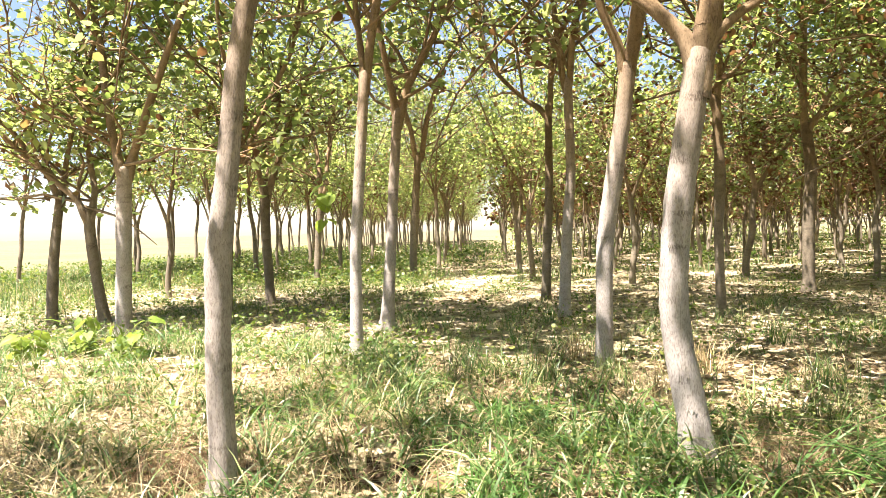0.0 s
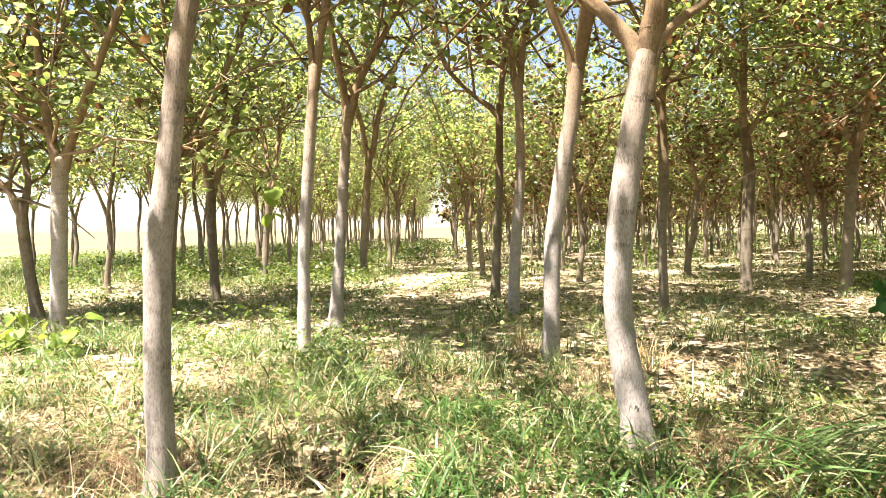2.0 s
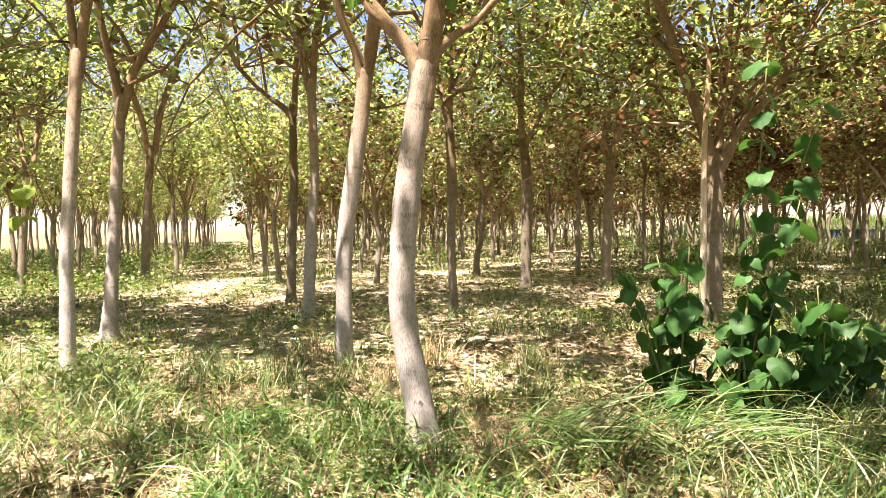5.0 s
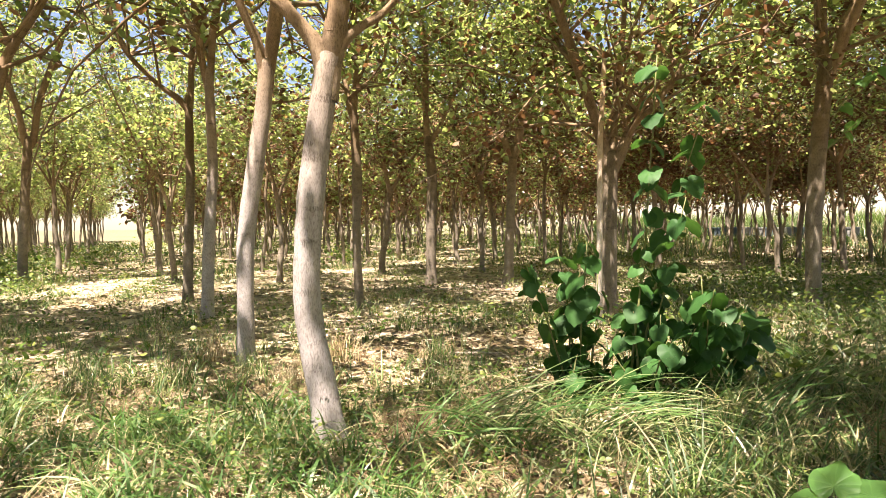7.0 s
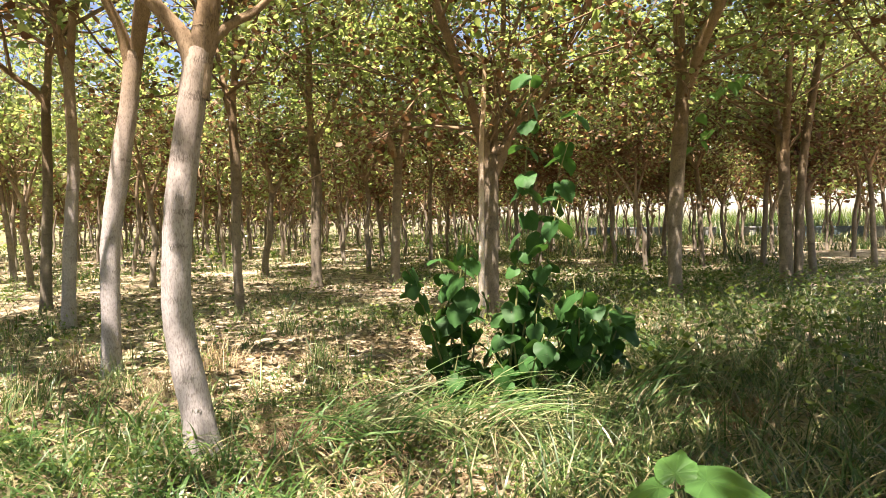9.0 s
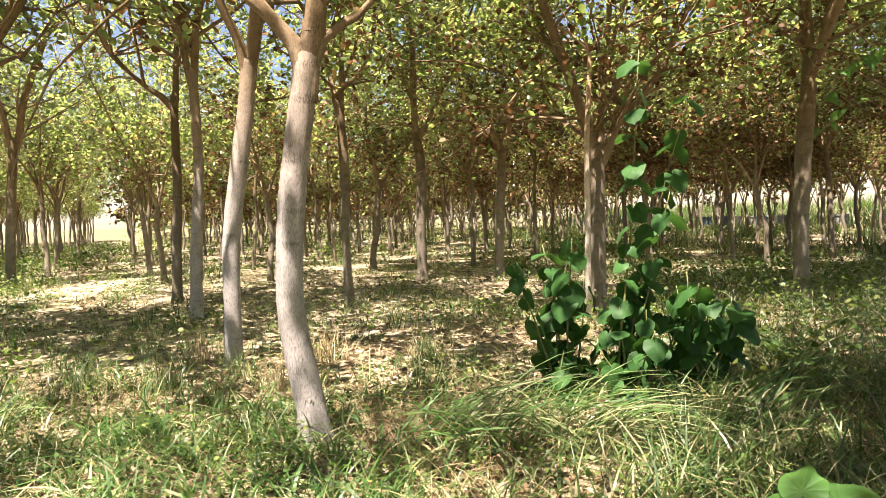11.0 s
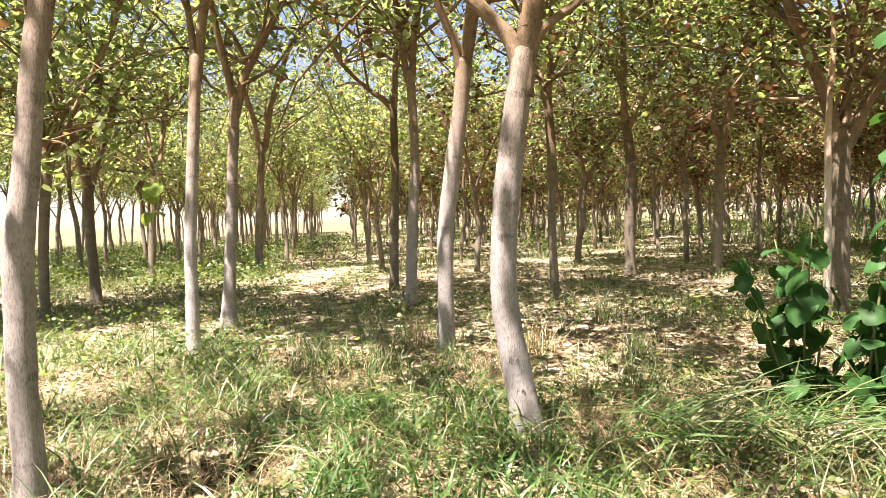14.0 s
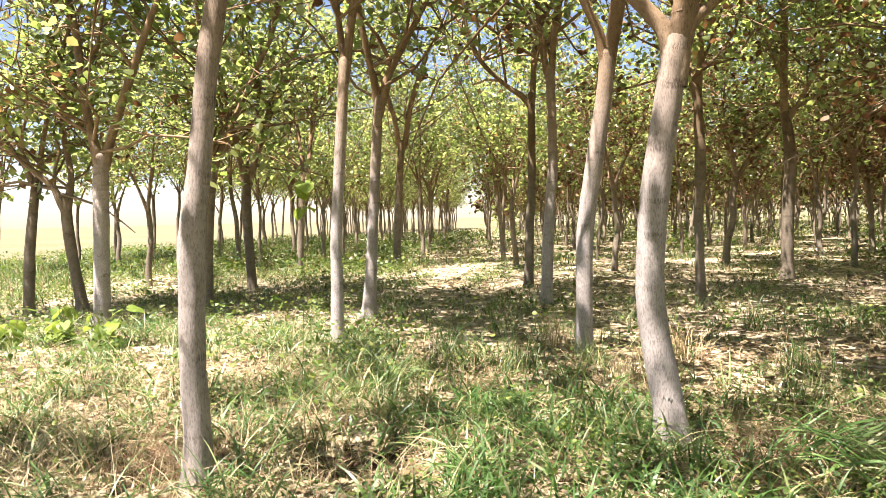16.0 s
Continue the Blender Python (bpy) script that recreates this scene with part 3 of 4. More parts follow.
# single trees of the middle distance, the last seven added out of view to cast shade, then the regular grid behind and
# around them
places = [(math.hypot(x, y), x, y, pick.uniform(0, 360), pick.uniform(0.95, 1.1)) for x, y in (
    (5.2, 18.0), (8.7, 18.8), (16.2, 14.3), (16.3, 10.4), (2.7, 19.7), (8.8, 22.3), (13.0, 21.2), (5.9, 22.6), (-0.2, 26.0), (-7.6, 22.0), (-11.0, 23.5), (-13.6, 20.8),
    (-7.3, 17.2), (18.5, 17.5), (11.7, 17.6), (14.6, 18.0), (20.5, 11.0), (19.5, 7.2), (5.35, 0.9), (12.2, 2.6), (8.8, 0.7), (3.58, 0.5), (3.1, -1.6), (1.4, -1.9), (-1.9, -1.2))]
for i in range(-6, 17):
    for j in range(-4, 32):
        x = 1.75 + 3.25 * i + 0.19 * j + pick.uniform(-0.35, 0.35)
        y = 4.4 - 0.2 * i + 3.2 * j + pick.uniform(-0.35, 0.35)
        turn, size = pick.uniform(0, 360), pick.uniform(0.92, 1.08)
        d, bearing = math.hypot(x, y), math.degrees(math.atan2(x, y))
        if not in_wood(x, y) or d < 2.6:
            continue
        if min(math.hypot(x - a, y - b) for a, b in hero_places + [p[1:3] for p in places]) < 1.9:
            continue
        if y > 46 and abs(x - 0.0625 * y) < 1.75:  # the open end of the lane between two rows
            continue
        if i < -2 and 0 < y < 24:
            continue
        if -42 < bearing < 78:
            if d < 21.5:
                continue
        elif d > 11:
            continue
        places.append((d, x, y, turn, size))
places.sort()
rest = []
for n, (d, x, y, turn, size) in enumerate(places):
    kind = (shade_kinds if x > 2 and y < 3.2 else edge_kinds if x < 2 + 0.04 * y else dense_kinds if d < 30 and x > 0.62 * y else near_kinds if d < 22.5 and -42 < math.degrees(math.atan2(x, y)) < 83 else mid_kinds if d < 35 else far_kinds if d < 58 or x > 0.92 * y else last_kinds)[pick.randrange(5)]
    m = pose(x, y, ground_height(x, y), 0, 0, turn)
    if n < 270:
        copy_thing(kind, m).scale = (size, size, size)
    else:
        rest.append((kind, m @ Matrix.Scale(size, 4)))


def join_far_trees():
    """The trees at the far end of the wood, too small to tell apart: one mesh of stems, limbs and leaves."""
    vs, fs, mats, o = [], [], [], 0
    slot = {BROWN_BARK: 0, LIMB_BARK: 1, LEAF: 2, BROWN_LEAF: 3}
    cache = {}
    for kind, m in rest:
        if kind.name not in cache:
            cache[kind.name] = []
            for c in kind.children:
                co = np.empty(len(c.data.vertices) * 3)
                c.data.vertices.foreach_get("co", co)
                cache[kind.name].append((co.reshape(-1, 3), [tuple(p.vertices) for p in c.data.polygons],
                                         [slot[c.data.materials[p.material_index]] for p in c.data.polygons]))
        r, t = np.array(m.to_3x3()), np.array(m.translation)
        for co, polys, ms in cache[kind.name]:
            vs.append(co @ r.T + t)
            fs += [tuple(k + o for k in p) for p in polys]
            mats += ms
            o += len(co)
    ob = mesh_object("far_trees", np.vstack(vs), fs, BROWN_BARK)
    ob.data.materials.append(LIMB_BARK)
    ob.data.materials.append(LEAF)
    ob.data.materials.append(BROWN_LEAF)
    ob.data.polygons.foreach_set("material_index", mats)
    tagged(ob, "far rows of thin plantation trees with green crowns", "trees", kind="stuff")


join_far_trees()
for kind in near_kinds + dense_kinds + mid_kinds + far_kinds + last_kinds + edge_kinds + shade_kinds:
    for o in [*kind.children_recursive, kind]:
        bpy.data.objects.remove(o)


# ---- the dead pole that leans by the big forked tree ----
def dead_pole(x, y):
    rng = np.random.default_rng(77)
    ob = new("dead_tree")
    d = math.hypot(x, y)
    sx, sy = y / d, -x / d
    line = smooth_line([(0, 0, -0.1, 0.055), (0.02 * sx, 0.02 * sy, 1.3, 0.045), (0.03 * sx, 0.03 * sy, 2.6, 0.041), (0.08 * sx, 0.08 * sy, 3.5, 0.036), (0.1 * sx, 0.1 * sy, 4.0, 0.032)], 5)
    v, f = tube(line[:, :3], line[:, 3], 10, rng, 0.04)
    mesh_object("trunk", v, f, DEAD_BARK, ob)
    top = line[-1, :3]
    for side, up, length, r in ((-0.9, 0.75, 1.3, 0.03), (0.35, 0.9, 0.9, 0.025), (-0.3, 1.0, 0.8, 0.02), (-0.9, 0.15, 0.6, 0.014)):
        p, rr = grow(top, (side * sx, side * sy, up), length, r, 0.006, rng, 6, 0.1, 0.14)
        v, f = tube(p, rr, 6, rng)
        mesh_object("bare_branch", v, f, DEAD_BARK, ob)
    ob.matrix_basis = pose(x, y, ground_height(x, y))
    tagged(ob, "bare pale dead tree with broken dry branches", "dead tree")


dead_pole(7.05, 7.35)


# ---- dry branches that have fallen on the soil ----
def fallen_branch(x, y, turn, length, seed):
    rng = np.random.default_rng(seed)
    ob = new("fallen_branch")
    way = np.array([math.cos(turn), math.sin(turn), 0.12])
    line, rad = grow((0, 0, 0.03), way, length, 0.016, 0.006, rng, 7, -0.25, 0.1)
    line[:, 2] = np.maximum(line[:, 2], 0.015)
    v, f = tube(line, rad, 6, rng, 0.06)
    mesh_object("stick", v, f, DEAD_BARK, ob)
    for k, side in ((3, 0.8), (5, -0.7)):
        a = turn + side
        twig, tr = grow(line[k], (math.cos(a), math.sin(a), 0.3), length * 0.35, 0.009, 0.004, rng, 4, -0.1, 0.15)
        v, f = tube(twig, tr, 5, rng)
        mesh_object("side_twig", v, f, DEAD_BARK, ob)
    ob.matrix_basis = pose(x, y, ground_height(x, y))
    tagged(ob, "bleached dry branch fallen on the leaf litter", "branch", "fallen branches")


fallen_branch(3.8, 6.4, -0.55, 0.75, 401)
fallen_branch(7.2, 13.6, 0.2, 1.2, 402)


# ---- old branch scars on the bent tree ----
def bark_scars(parent, rows):
    """Each row: height, sideways offset of the trunk there, its radius, and how many short cracks stand side by side."""
    rng = np.random.default_rng(12)
    a0 = math.atan2(-4.38, -1.69)
    for z, side, r, count in rows:
        pieces = []
        for k in range(count):
            a = a0 + (k - (count - 1) / 2) * 0.016 / r + rng.normal(0, 0.03)
            tall, lean = rng.uniform(0.012, 0.034), rng.normal(0, 0.05)
            pts = [(side * 0.933 + math.cos(a + lean * u) * (r - 0.001), side * -0.36 + math.sin(a + lean * u) * (r - 0.001), z + tall * u + rng.normal(0, 0.002)) for u in (-1, -0.4, 0.3, 1)]
            pieces.append(tube(pts, [0.001, 0.0022, 0.0025, 0.001], 5, rng, 0.2))
        v, f = joined(pieces)
        mesh_object("bark_scar", v, f, SCAR, parent, "row of small dark cracks in the bark")


SCAR, scn, scb = shader("scar_bark", 0.9, 0.1)
scn.links.new(ramp(scn, noise_tex(scn, 60), [(0.3, (0.17, 0.155, 0.14)), (0.7, (0.26, 0.24, 0.22))]), scb.inputs["Base Color"])
bark_scars(bent_tree, [(0.34, -0.056, 0.111, 4), (0.56, -0.098, 0.107, 5), (0.62, -0.11, 0.105, 3), (1.08, -0.155, 0.100, 4), (1.42, -0.146, 0.099, 6), (1.75, -0.118, 0.098, 4)])


# ---- big-leaved shoots ----
def big_leaf_mesh(name, seed, material, tip=(0.92, 0.84, 0.75, 0.68)):
    """Broad heart-shaped leaf, 1 long from stalk to tip, cupped and wavy, with its stalk."""
    rng = np.random.default_rng(seed)
    n, rings = 30, (0.3, 0.62, 0.86, 1.0)
    turns = np.linspace(-math.pi, math.pi, n, endpoint=False)
    reach = np.interp(np.abs(turns), np.radians([0, 8, 25, 50, 80, 110, 140, 165, 180]), [*tip, 0.63, 0.58, 0.5, 0.36, 0.1])
    reach = reach * (1 + 0.03 * rng.standard_normal(n))
    curl, fold, wave = rng.uniform(0.15, 0.4), rng.uniform(0.05, 0.3), rng.uniform(0, 6.28)
    vs, fs = [(0, 0, 0)], []
    for q in rings:
        for a, r in zip(turns, reach):
            x, y = math.sin(a) * r * q, math.cos(a) * r * q
            vs.append((x, y, fold * abs(x) - curl * (x * x + y * y) + 0.035 * q * q * math.sin(5 * a + wave)))
    for j in range(n):
        k = (j + 1) % n
        fs.append((0, 1 + k, 1 + j))
        for i in range(len(rings) - 1):
            fs.append((1 + i * n + j, 1 + i * n + k, 1 + (i + 1) * n + k, 1 + (i + 1) * n + j))
    o = len(vs)
    v, f = tube([(0, -0.5, -0.25), (0, -0.25, -0.08), (0, 0.0, 0.0)], [0.013, 0.011, 0.010], 4, rng)
    vs += [tuple(q) for q in v]
    fs += [tuple(i + o for i in q) for q in f]
    me = bpy.data.meshes.new(name)
    me.from_pydata(vs, [], fs)
    me.materials.append(material)
    me.polygons.foreach_set("use_smooth", [True] * len(me.polygons))
    return me


YOUNG = leaf_material("young_leaf", [(0.0, (0.10, 0.17, 0.03)), (1.0, (0.17, 0.24, 0.055))], [(0.0, (0.26, 0.38, 0.05)), (1.0, (0.36, 0.46, 0.08))], 0.4, 0.3, 0.5, 0.4)
YOUNG_LEAVES = [big_leaf_mesh("leaf", 45 + k, YOUNG) for k in range(3)]
DARK_LEAVES = [big_leaf_mesh("leaf", 5 + k, SHRUB_LEAF) for k in range(4)]
BRIGHT_LEAVES = [big_leaf_mesh("leaf", 25 + k, PALE_LEAF, (1.15, 0.97, 0.74, 0.73)) for k in range(3)]
STALK, snt, sb_ = shader("green_stem", 0.6, 0.3)
snt.links.new(ramp(snt, noise_tex(snt, 12), [(0.3, (0.10, 0.12, 0.04)), (0.7, (0.20, 0.20, 0.08))]), sb_.inputs["Base Color"])


def place_leaf(parent, meshes, at, turn, dip, size, rng):
    ob = new("leaf", meshes[rng.integers(0, len(meshes))])
    ob.parent = parent
    m = pose(*at) @ Euler((dip, rng.normal(0, 0.25), turn), "XYZ").to_matrix().to_4x4() @ pose(0, 0.45 * size, 0.2 * size)
    ob.matrix_basis = m @ Matrix.Diagonal((size, size, size, 1))


def shoot_plant(name, x, y, stems, meshes, sizes, seed, label, category, step=0.16, first=0.15, droop=-0.75):
    """Stems with leaves set along them: each stem is lean x, lean y, length, radius."""
    rng = np.random.default_rng(seed)
    ob = new(name)
    for lx, ly, length, r in stems:
        p, rr = grow((rng.normal(0, 0.06), rng.normal(0, 0.06), -0.05), (lx, ly, 1), length, r, r * 0.35, rng, 10, 0.3, 0.05)
        v, f = tube(p, rr, 7, rng)
        stem = mesh_object("stem", v, f, STALK, ob)
        s, turn = first, rng.uniform(0, 6.28)
        while s < length:
            k = s / length * 10
            i = min(9, int(k))
            q = p[i] + (p[i + 1] - p[i]) * (k - i)
            for side in (0, math.pi):
                if rng.random() < 0.9:
                    place_leaf(stem, meshes, q, turn + side + rng.normal(0, 0.3), rng.normal(droop, 0.35), rng.uniform(*sizes), rng)
            turn += 1.45
            s += step * rng.uniform(0.7, 1.3)
    ob.matrix_basis = pose(x, y, ground_height(x, y))
    return tagged(ob, label, category)


spray = random.Random(17)


def fan_of_stems(count, wide, tall):
    """Stems that lean outward all round."""
    out = []
    for k in range(count):
        a, o = k * 2.4, wide * (0.3 + 0.9 * (k / count) ** 0.6)
        out.append((math.cos(a) * o, math.sin(a) * o, tall * spray.uniform(0.75, 1.1), 0.012))
    return out


for x, y, count, wide, tall, seed in ((4.05, 4.5, 6, 0.45, 1.35, 9), (4.82, 3.72, 8, 0.6, 1.15, 19), (4.32, 3.85, 6, 0.55, 0.8, 29), (4.45, 4.15, 4, 0.7, 0.6, 39), (3.7, 4.15, 3, 0.4, 0.45, 49)):
    shoot_plant("shrub", x, y, fan_of_stems(count, wide, tall), DARK_LEAVES, (0.1, 0.2), seed, "loose dark green shrub of broad heart-shaped leaves", "shrub", 0.145, 0.16, -0.85)
shoot_plant("sapling", 4.35, 4.13, [(0.13, -0.1, 3.0, 0.013), (0.27, -0.08, 2.7, 0.011), (0.3, -0.3, 1.9, 0.01)], DARK_LEAVES, (0.11, 0.18), 10,
            "slender sapling of a few upright stems with sparse heart-shaped leaves", "sapling", 0.19, 0.9, -0.8)


def leafy_twig(tree_base, x, y, rows, count, sizes, seed):
    """A twig on a tree near x, y: rows of height and sideways offset as in hero(), with broad leaves hanging along it."""
    rng = np.random.default_rng(seed)
    d = math.hypot(x, y)
    line = smooth_line([(s * y / d, -s * x / d, z) for z, s in rows], 4)
    v, f = tube(line, np.linspace(0.012, 0.004, len(line)), 5, rng)
    twig = mesh_object("twig", v, f, STALK, tree_base, "thin green twig with broad young leaves")
    for k in range(count):
        at = line[int((0.3 + 0.7 * k / max(1, count - 1)) * (len(line) - 1))]
        place_leaf(twig, BRIGHT_LEAVES, at, rng.uniform(0, 6.28), rng.normal(-0.7, 0.3), rng.uniform(*sizes), rng)


leafy_twig(bent_tree, 1.69, 4.38, ((3.16, -0.34), (3.36, -0.5), (3.45, -0.68)), 4, (0.1, 0.15), 51)
leafy_twig(bent_tree, 1.69, 4.38, ((3.1, 0.06), (3.36, 0.0), (3.5, -0.16)), 4, (0.1, 0.15), 52)
leafy_twig(bent_tree, 1.69, 4.38, ((3.16, 0.12), (3.4, 0.22), (3.48, 0.36)), 3, (0.1, 0.15), 53)
leafy_twig(brown_tree, 10.74, 6.21, ((2.9, 0.1), (3.5, 0.45), (3.9, 0.9), (4.0, 1.2)), 8, (0.13, 0.2), 54)
leafy_twig(brown_tree, 10.74, 6.21, ((2.6, 0.1), (3.0, 0.5), (3.2, 0.8)), 5, (0.13, 0.18), 55)


def tall_seedling(x, y):
    """One upright stem with four large leaves near its top."""
    rng = np.random.default_rng(14)
    ob = new("seedling")
    p, r = grow((0, 0, -0.05), (0.05, 0.02, 1), 0.885, 0.008, 0.004, rng, 6, 0.1, 0.04)
    v, f = tube(p, r, 7, rng)
    stem = mesh_object("stem", v, f, STALK, ob)
    for k, turn, dip, size in ((6, -70, 0.6, 0.09), (6, 222, -0.02, 0.17), (6, 40, -0.2, 0.085), (5, 160, -0.3, 0.12)):
        place_leaf(stem, BRIGHT_LEAVES, p[k], radians(turn), dip, size, rng)
    ob.matrix_basis = pose(x, y, ground_height(x, y))
    tagged(ob, "young seedling with a few large pale green leaves", "seedling")


tall_seedling(1.69, 0.81)
for k, (x, y) in enumerate(((-4.9, 8.7), (-4.1, 8.3), (-5.6, 8.6))):
    shoot_plant("seedling", x, y, [(-0.3, 0, 0.55, 0.008), (0.35, 0.1, 0.6, 0.008), (0.0, 0.3, 0.5, 0.007), (-0.1, -0.3, 0.5, 0.007)], YOUNG_LEAVES, (0.10, 0.2), 30 + k,
                "low seedling with bright yellow-green leaves among the weeds", "seedling", 0.16, 0.2)
shoot_plant("sapling", -1.12, 6.2, [(0.02, 0.0, 2.1, 0.004)], YOUNG_LEAVES, (0.09, 0.15), 41, "thin upright sapling with a few bright leaves at its top", "sapling", 0.1, 1.75)


# ---- beehive boxes past the far right edge of the wood ----
def box_bm(sx, sy, sz, z0, bevel=0.01):
    bm = bmesh.new()
    bmesh.ops.create_cube(bm, size=1)
    bmesh.ops.scale(bm, vec=(sx, sy, sz), verts=bm.verts)
    bmesh.ops.translate(bm, vec=(0, 0, z0 + sz / 2), verts=bm.verts)
    bmesh.ops.bevel(bm, geom=bm.edges, offset=bevel, segments=1, affect="EDGES")
    return bm


def part(name, bm, material, parent, label=""):
    me = bpy.data.meshes.new(name)
    bm.to_mesh(me)
    bm.free()
    me.materials.append(material)
    ob = new(name, me)
    ob.parent = parent
    return tagged(ob, label)


def paint(name, a, b):
    m, nt, p = shader(name, 0.6, 0.3)
    nt.links.new(ramp(nt, noise_tex(nt, 6, 5), [(0.3, a), (0.65, b)]), p.inputs["Base Color"])
    return m


HIVE_WHITE, HIVE_BLUE = paint("hive_white", (0.15, 0.16, 0.155), (0.26, 0.27, 0.26)), paint("hive_blue", (0.05, 0.075, 0.09), (0.09, 0.125, 0.15))
hives = []
for mat, words in ((HIVE_WHITE, "weathered white"), (HIVE_BLUE, "dull blue-grey")):
    h = new("beehive")
    part("body", box_bm(0.85, 0.6, 0.62, 0.22), mat, h)
    part("lid", box_bm(0.95, 0.7, 0.12, 0.84), mat, h)
    part("stand", box_bm(0.8, 0.55, 0.26, -0.04), LIMB_BARK, h)
    tagged(h, words + " wooden beehive box standing beside the wood", "beehive", "beehives along the wood")
    hives.append(h)
row = random.Random(8)
for k in range(20):
    if row.random() < 0.75:
        copy_thing(hives[row.random() < 0.6], pose(50.8 + row.uniform(-0.4, 0.4), 13 + k * 1.35 + row.uniform(-0.3, 0.3), 0, 0, 0, 90 + row.uniform(-8, 8)))
for h in hives:
    for o in [*h.children_recursive, h]:
        bpy.data.objects.remove(o)


# ---- grass, weeds, straw and litter ----
def blades(places, heights, widths, bends, turns, segs, rng):
    """Arching grass blades: vertices and faces."""
    n = len(places)
    s = np.linspace(0, 1, segs + 1)
    out = (bends[:, None] * s[None] ** 1.8) * heights[:, None]
    up = heights[:, None] * (s[None] - (bends[:, None] ** 2) * 0.42 * s[None] ** 2.6)
    dx, dy = np.cos(turns), np.sin(turns)
    c = np.stack([places[:, None, 0] + out * dx[:, None], places[:, None, 1] + out * dy[:, None], places[:, None, 2] + up], 2)
    w = widths[:, None] * np.maximum(0.08, (1 - s[None] ** 2.2)) * 0.5
    tw = turns + math.pi / 2 + rng.normal(0, 0.5, n)
    ex = np.stack([np.cos(tw), np.sin(tw), rng.normal(0, 0.25, n)], 1)
    a, b = c - ex[:, None] * w[..., None], c + ex[:, None] * w[..., None]
    v = np.stack([a, b], 2).reshape(-1, 3)
    k = np.arange(segs) * 2
    q = np.stack([k, k + 1, k + 3, k + 2], 1)
    f = q[None] + (np.arange(n) * 2 * (segs + 1))[:, None, None]
    return v, f.reshape(-1, 4)


def lift(p):
    return np.array([ground_height(x, y) for x, y in p])


def clumped(rng, n, area, per, radius, keep):
    """Places in clumps within x0, x1, y0, y1, kept with the chance that keep(x, y) gives."""
    x0, x1, y0, y1 = area
    out = []
    while len(out) < n:
        x, y = rng.uniform(x0, x1), rng.uniform(y0, y1)
        if rng.random() > keep(x, y):
            continue
        m = rng.integers(max(1, per // 2), per * 3 // 2 + 1)
        out += (np.array((x, y)) + rng.normal(0, radius, (m, 2))).tolist()
    return np.array(out[:n])


def cover(name, material, n, area, per, radius, keep, height, width, bend, segs, seed, label, category="grass"):
    rng = np.random.default_rng(seed)
    p = clumped(rng, n, area, per, radius, keep)
    p = p[np.hypot(p[:, 0], p[:, 1]) > 0.9]
    n = len(p)
    p3 = np.column_stack([p, lift(p) - 0.02])
    v, f = blades(p3, rng.uniform(*height, n), rng.uniform(*width, n), rng.uniform(*bend, n), rng.uniform(0, 6.283, n), segs, rng)
    tagged(mesh_object(name, v, f, material), label, category, kind="stuff")


def patchy(x, y, scale, seed, lo, hi):
    v = 0.5 + 0.5 * noise.noise((x * scale, y * scale, seed))
    return min(1.0, max(0.0, (v - lo) / (hi - lo)))


def in_view(x, y):
    return -43 < math.degrees(math.atan2(x, y)) < 84


def off_hollows(x, y):
    return min(math.hypot(x - a, (y - b + 0.25) / 1.7) - w for a, b, w, _ in HOLLOWS) > 0


def near_green(x, y):
    d = math.hypot(x, y)
    if not in_view(x, y) or d > 7.5 or not off_hollows(x, y):
        return 0
    lush = 0.12 + 0.88 * patchy(x, y, 1.1, 2, 0.38, 0.6)
    bare = 0.3 if y > 5.4 and x > 0.8 else 1.0
    return lush * bare * (1.0 if d < 5.4 else 0.6)


def green_bank(x, y):
    """The lush strip of fresh grass before the bent tree."""
    if not off_hollows(x, y):
        return 0
    edge = 1.0 - max(0.0, (abs(x - 0.65) - 0.9) / 0.6)
    back = 1.0 - max(0.0, (y - 5.0) / 1.3)
    return max(0.0, edge) * max(0.0, back) * (0.25 + 0.75 * patchy(x, y, 1.6, 5, 0.3, 0.55))


def dry_ground(x, y):
    b = math.degrees(math.atan2(x, y))
    return (0.5 if b < 0 else 0.6 if b < 40 else 0.12) * (0.3 if y > 5 and x > 0 else 1) * (0.25 if green_bank(x, y) > 0.3 else 1) if in_view(x, y) and off_hollows(x, y) else 0


def mid_green(x, y):
    d = math.hypot(x, y)
    if not in_view(x, y) or d < 4:
        return 0
    b = math.degrees(math.atan2(x, y))
    side = 1.0 if x < -0.5 + 0.03 * y else 0.34
    if 0 < x - 0.06 * y < 1.4 and y > 12:
        side = 0.8
    if b > 36:
        side = 0.75 if b < 47 else 0.95
    return side * patchy(x, y, 0.55, 7, 0.35, 0.62) + (0.3 if x < -0.5 else 0.04)


def far_green(x, y):
    if not in_view(x, y) or not in_wood(x, y, 2):
        return 0
    b = math.degrees(math.atan2(x, y))
    return (0.9 if x < 1 + 0.05 * y else 0.5 if b < 34 else 0.95) * patchy(x, y, 0.3, 4, 0.3, 0.6)


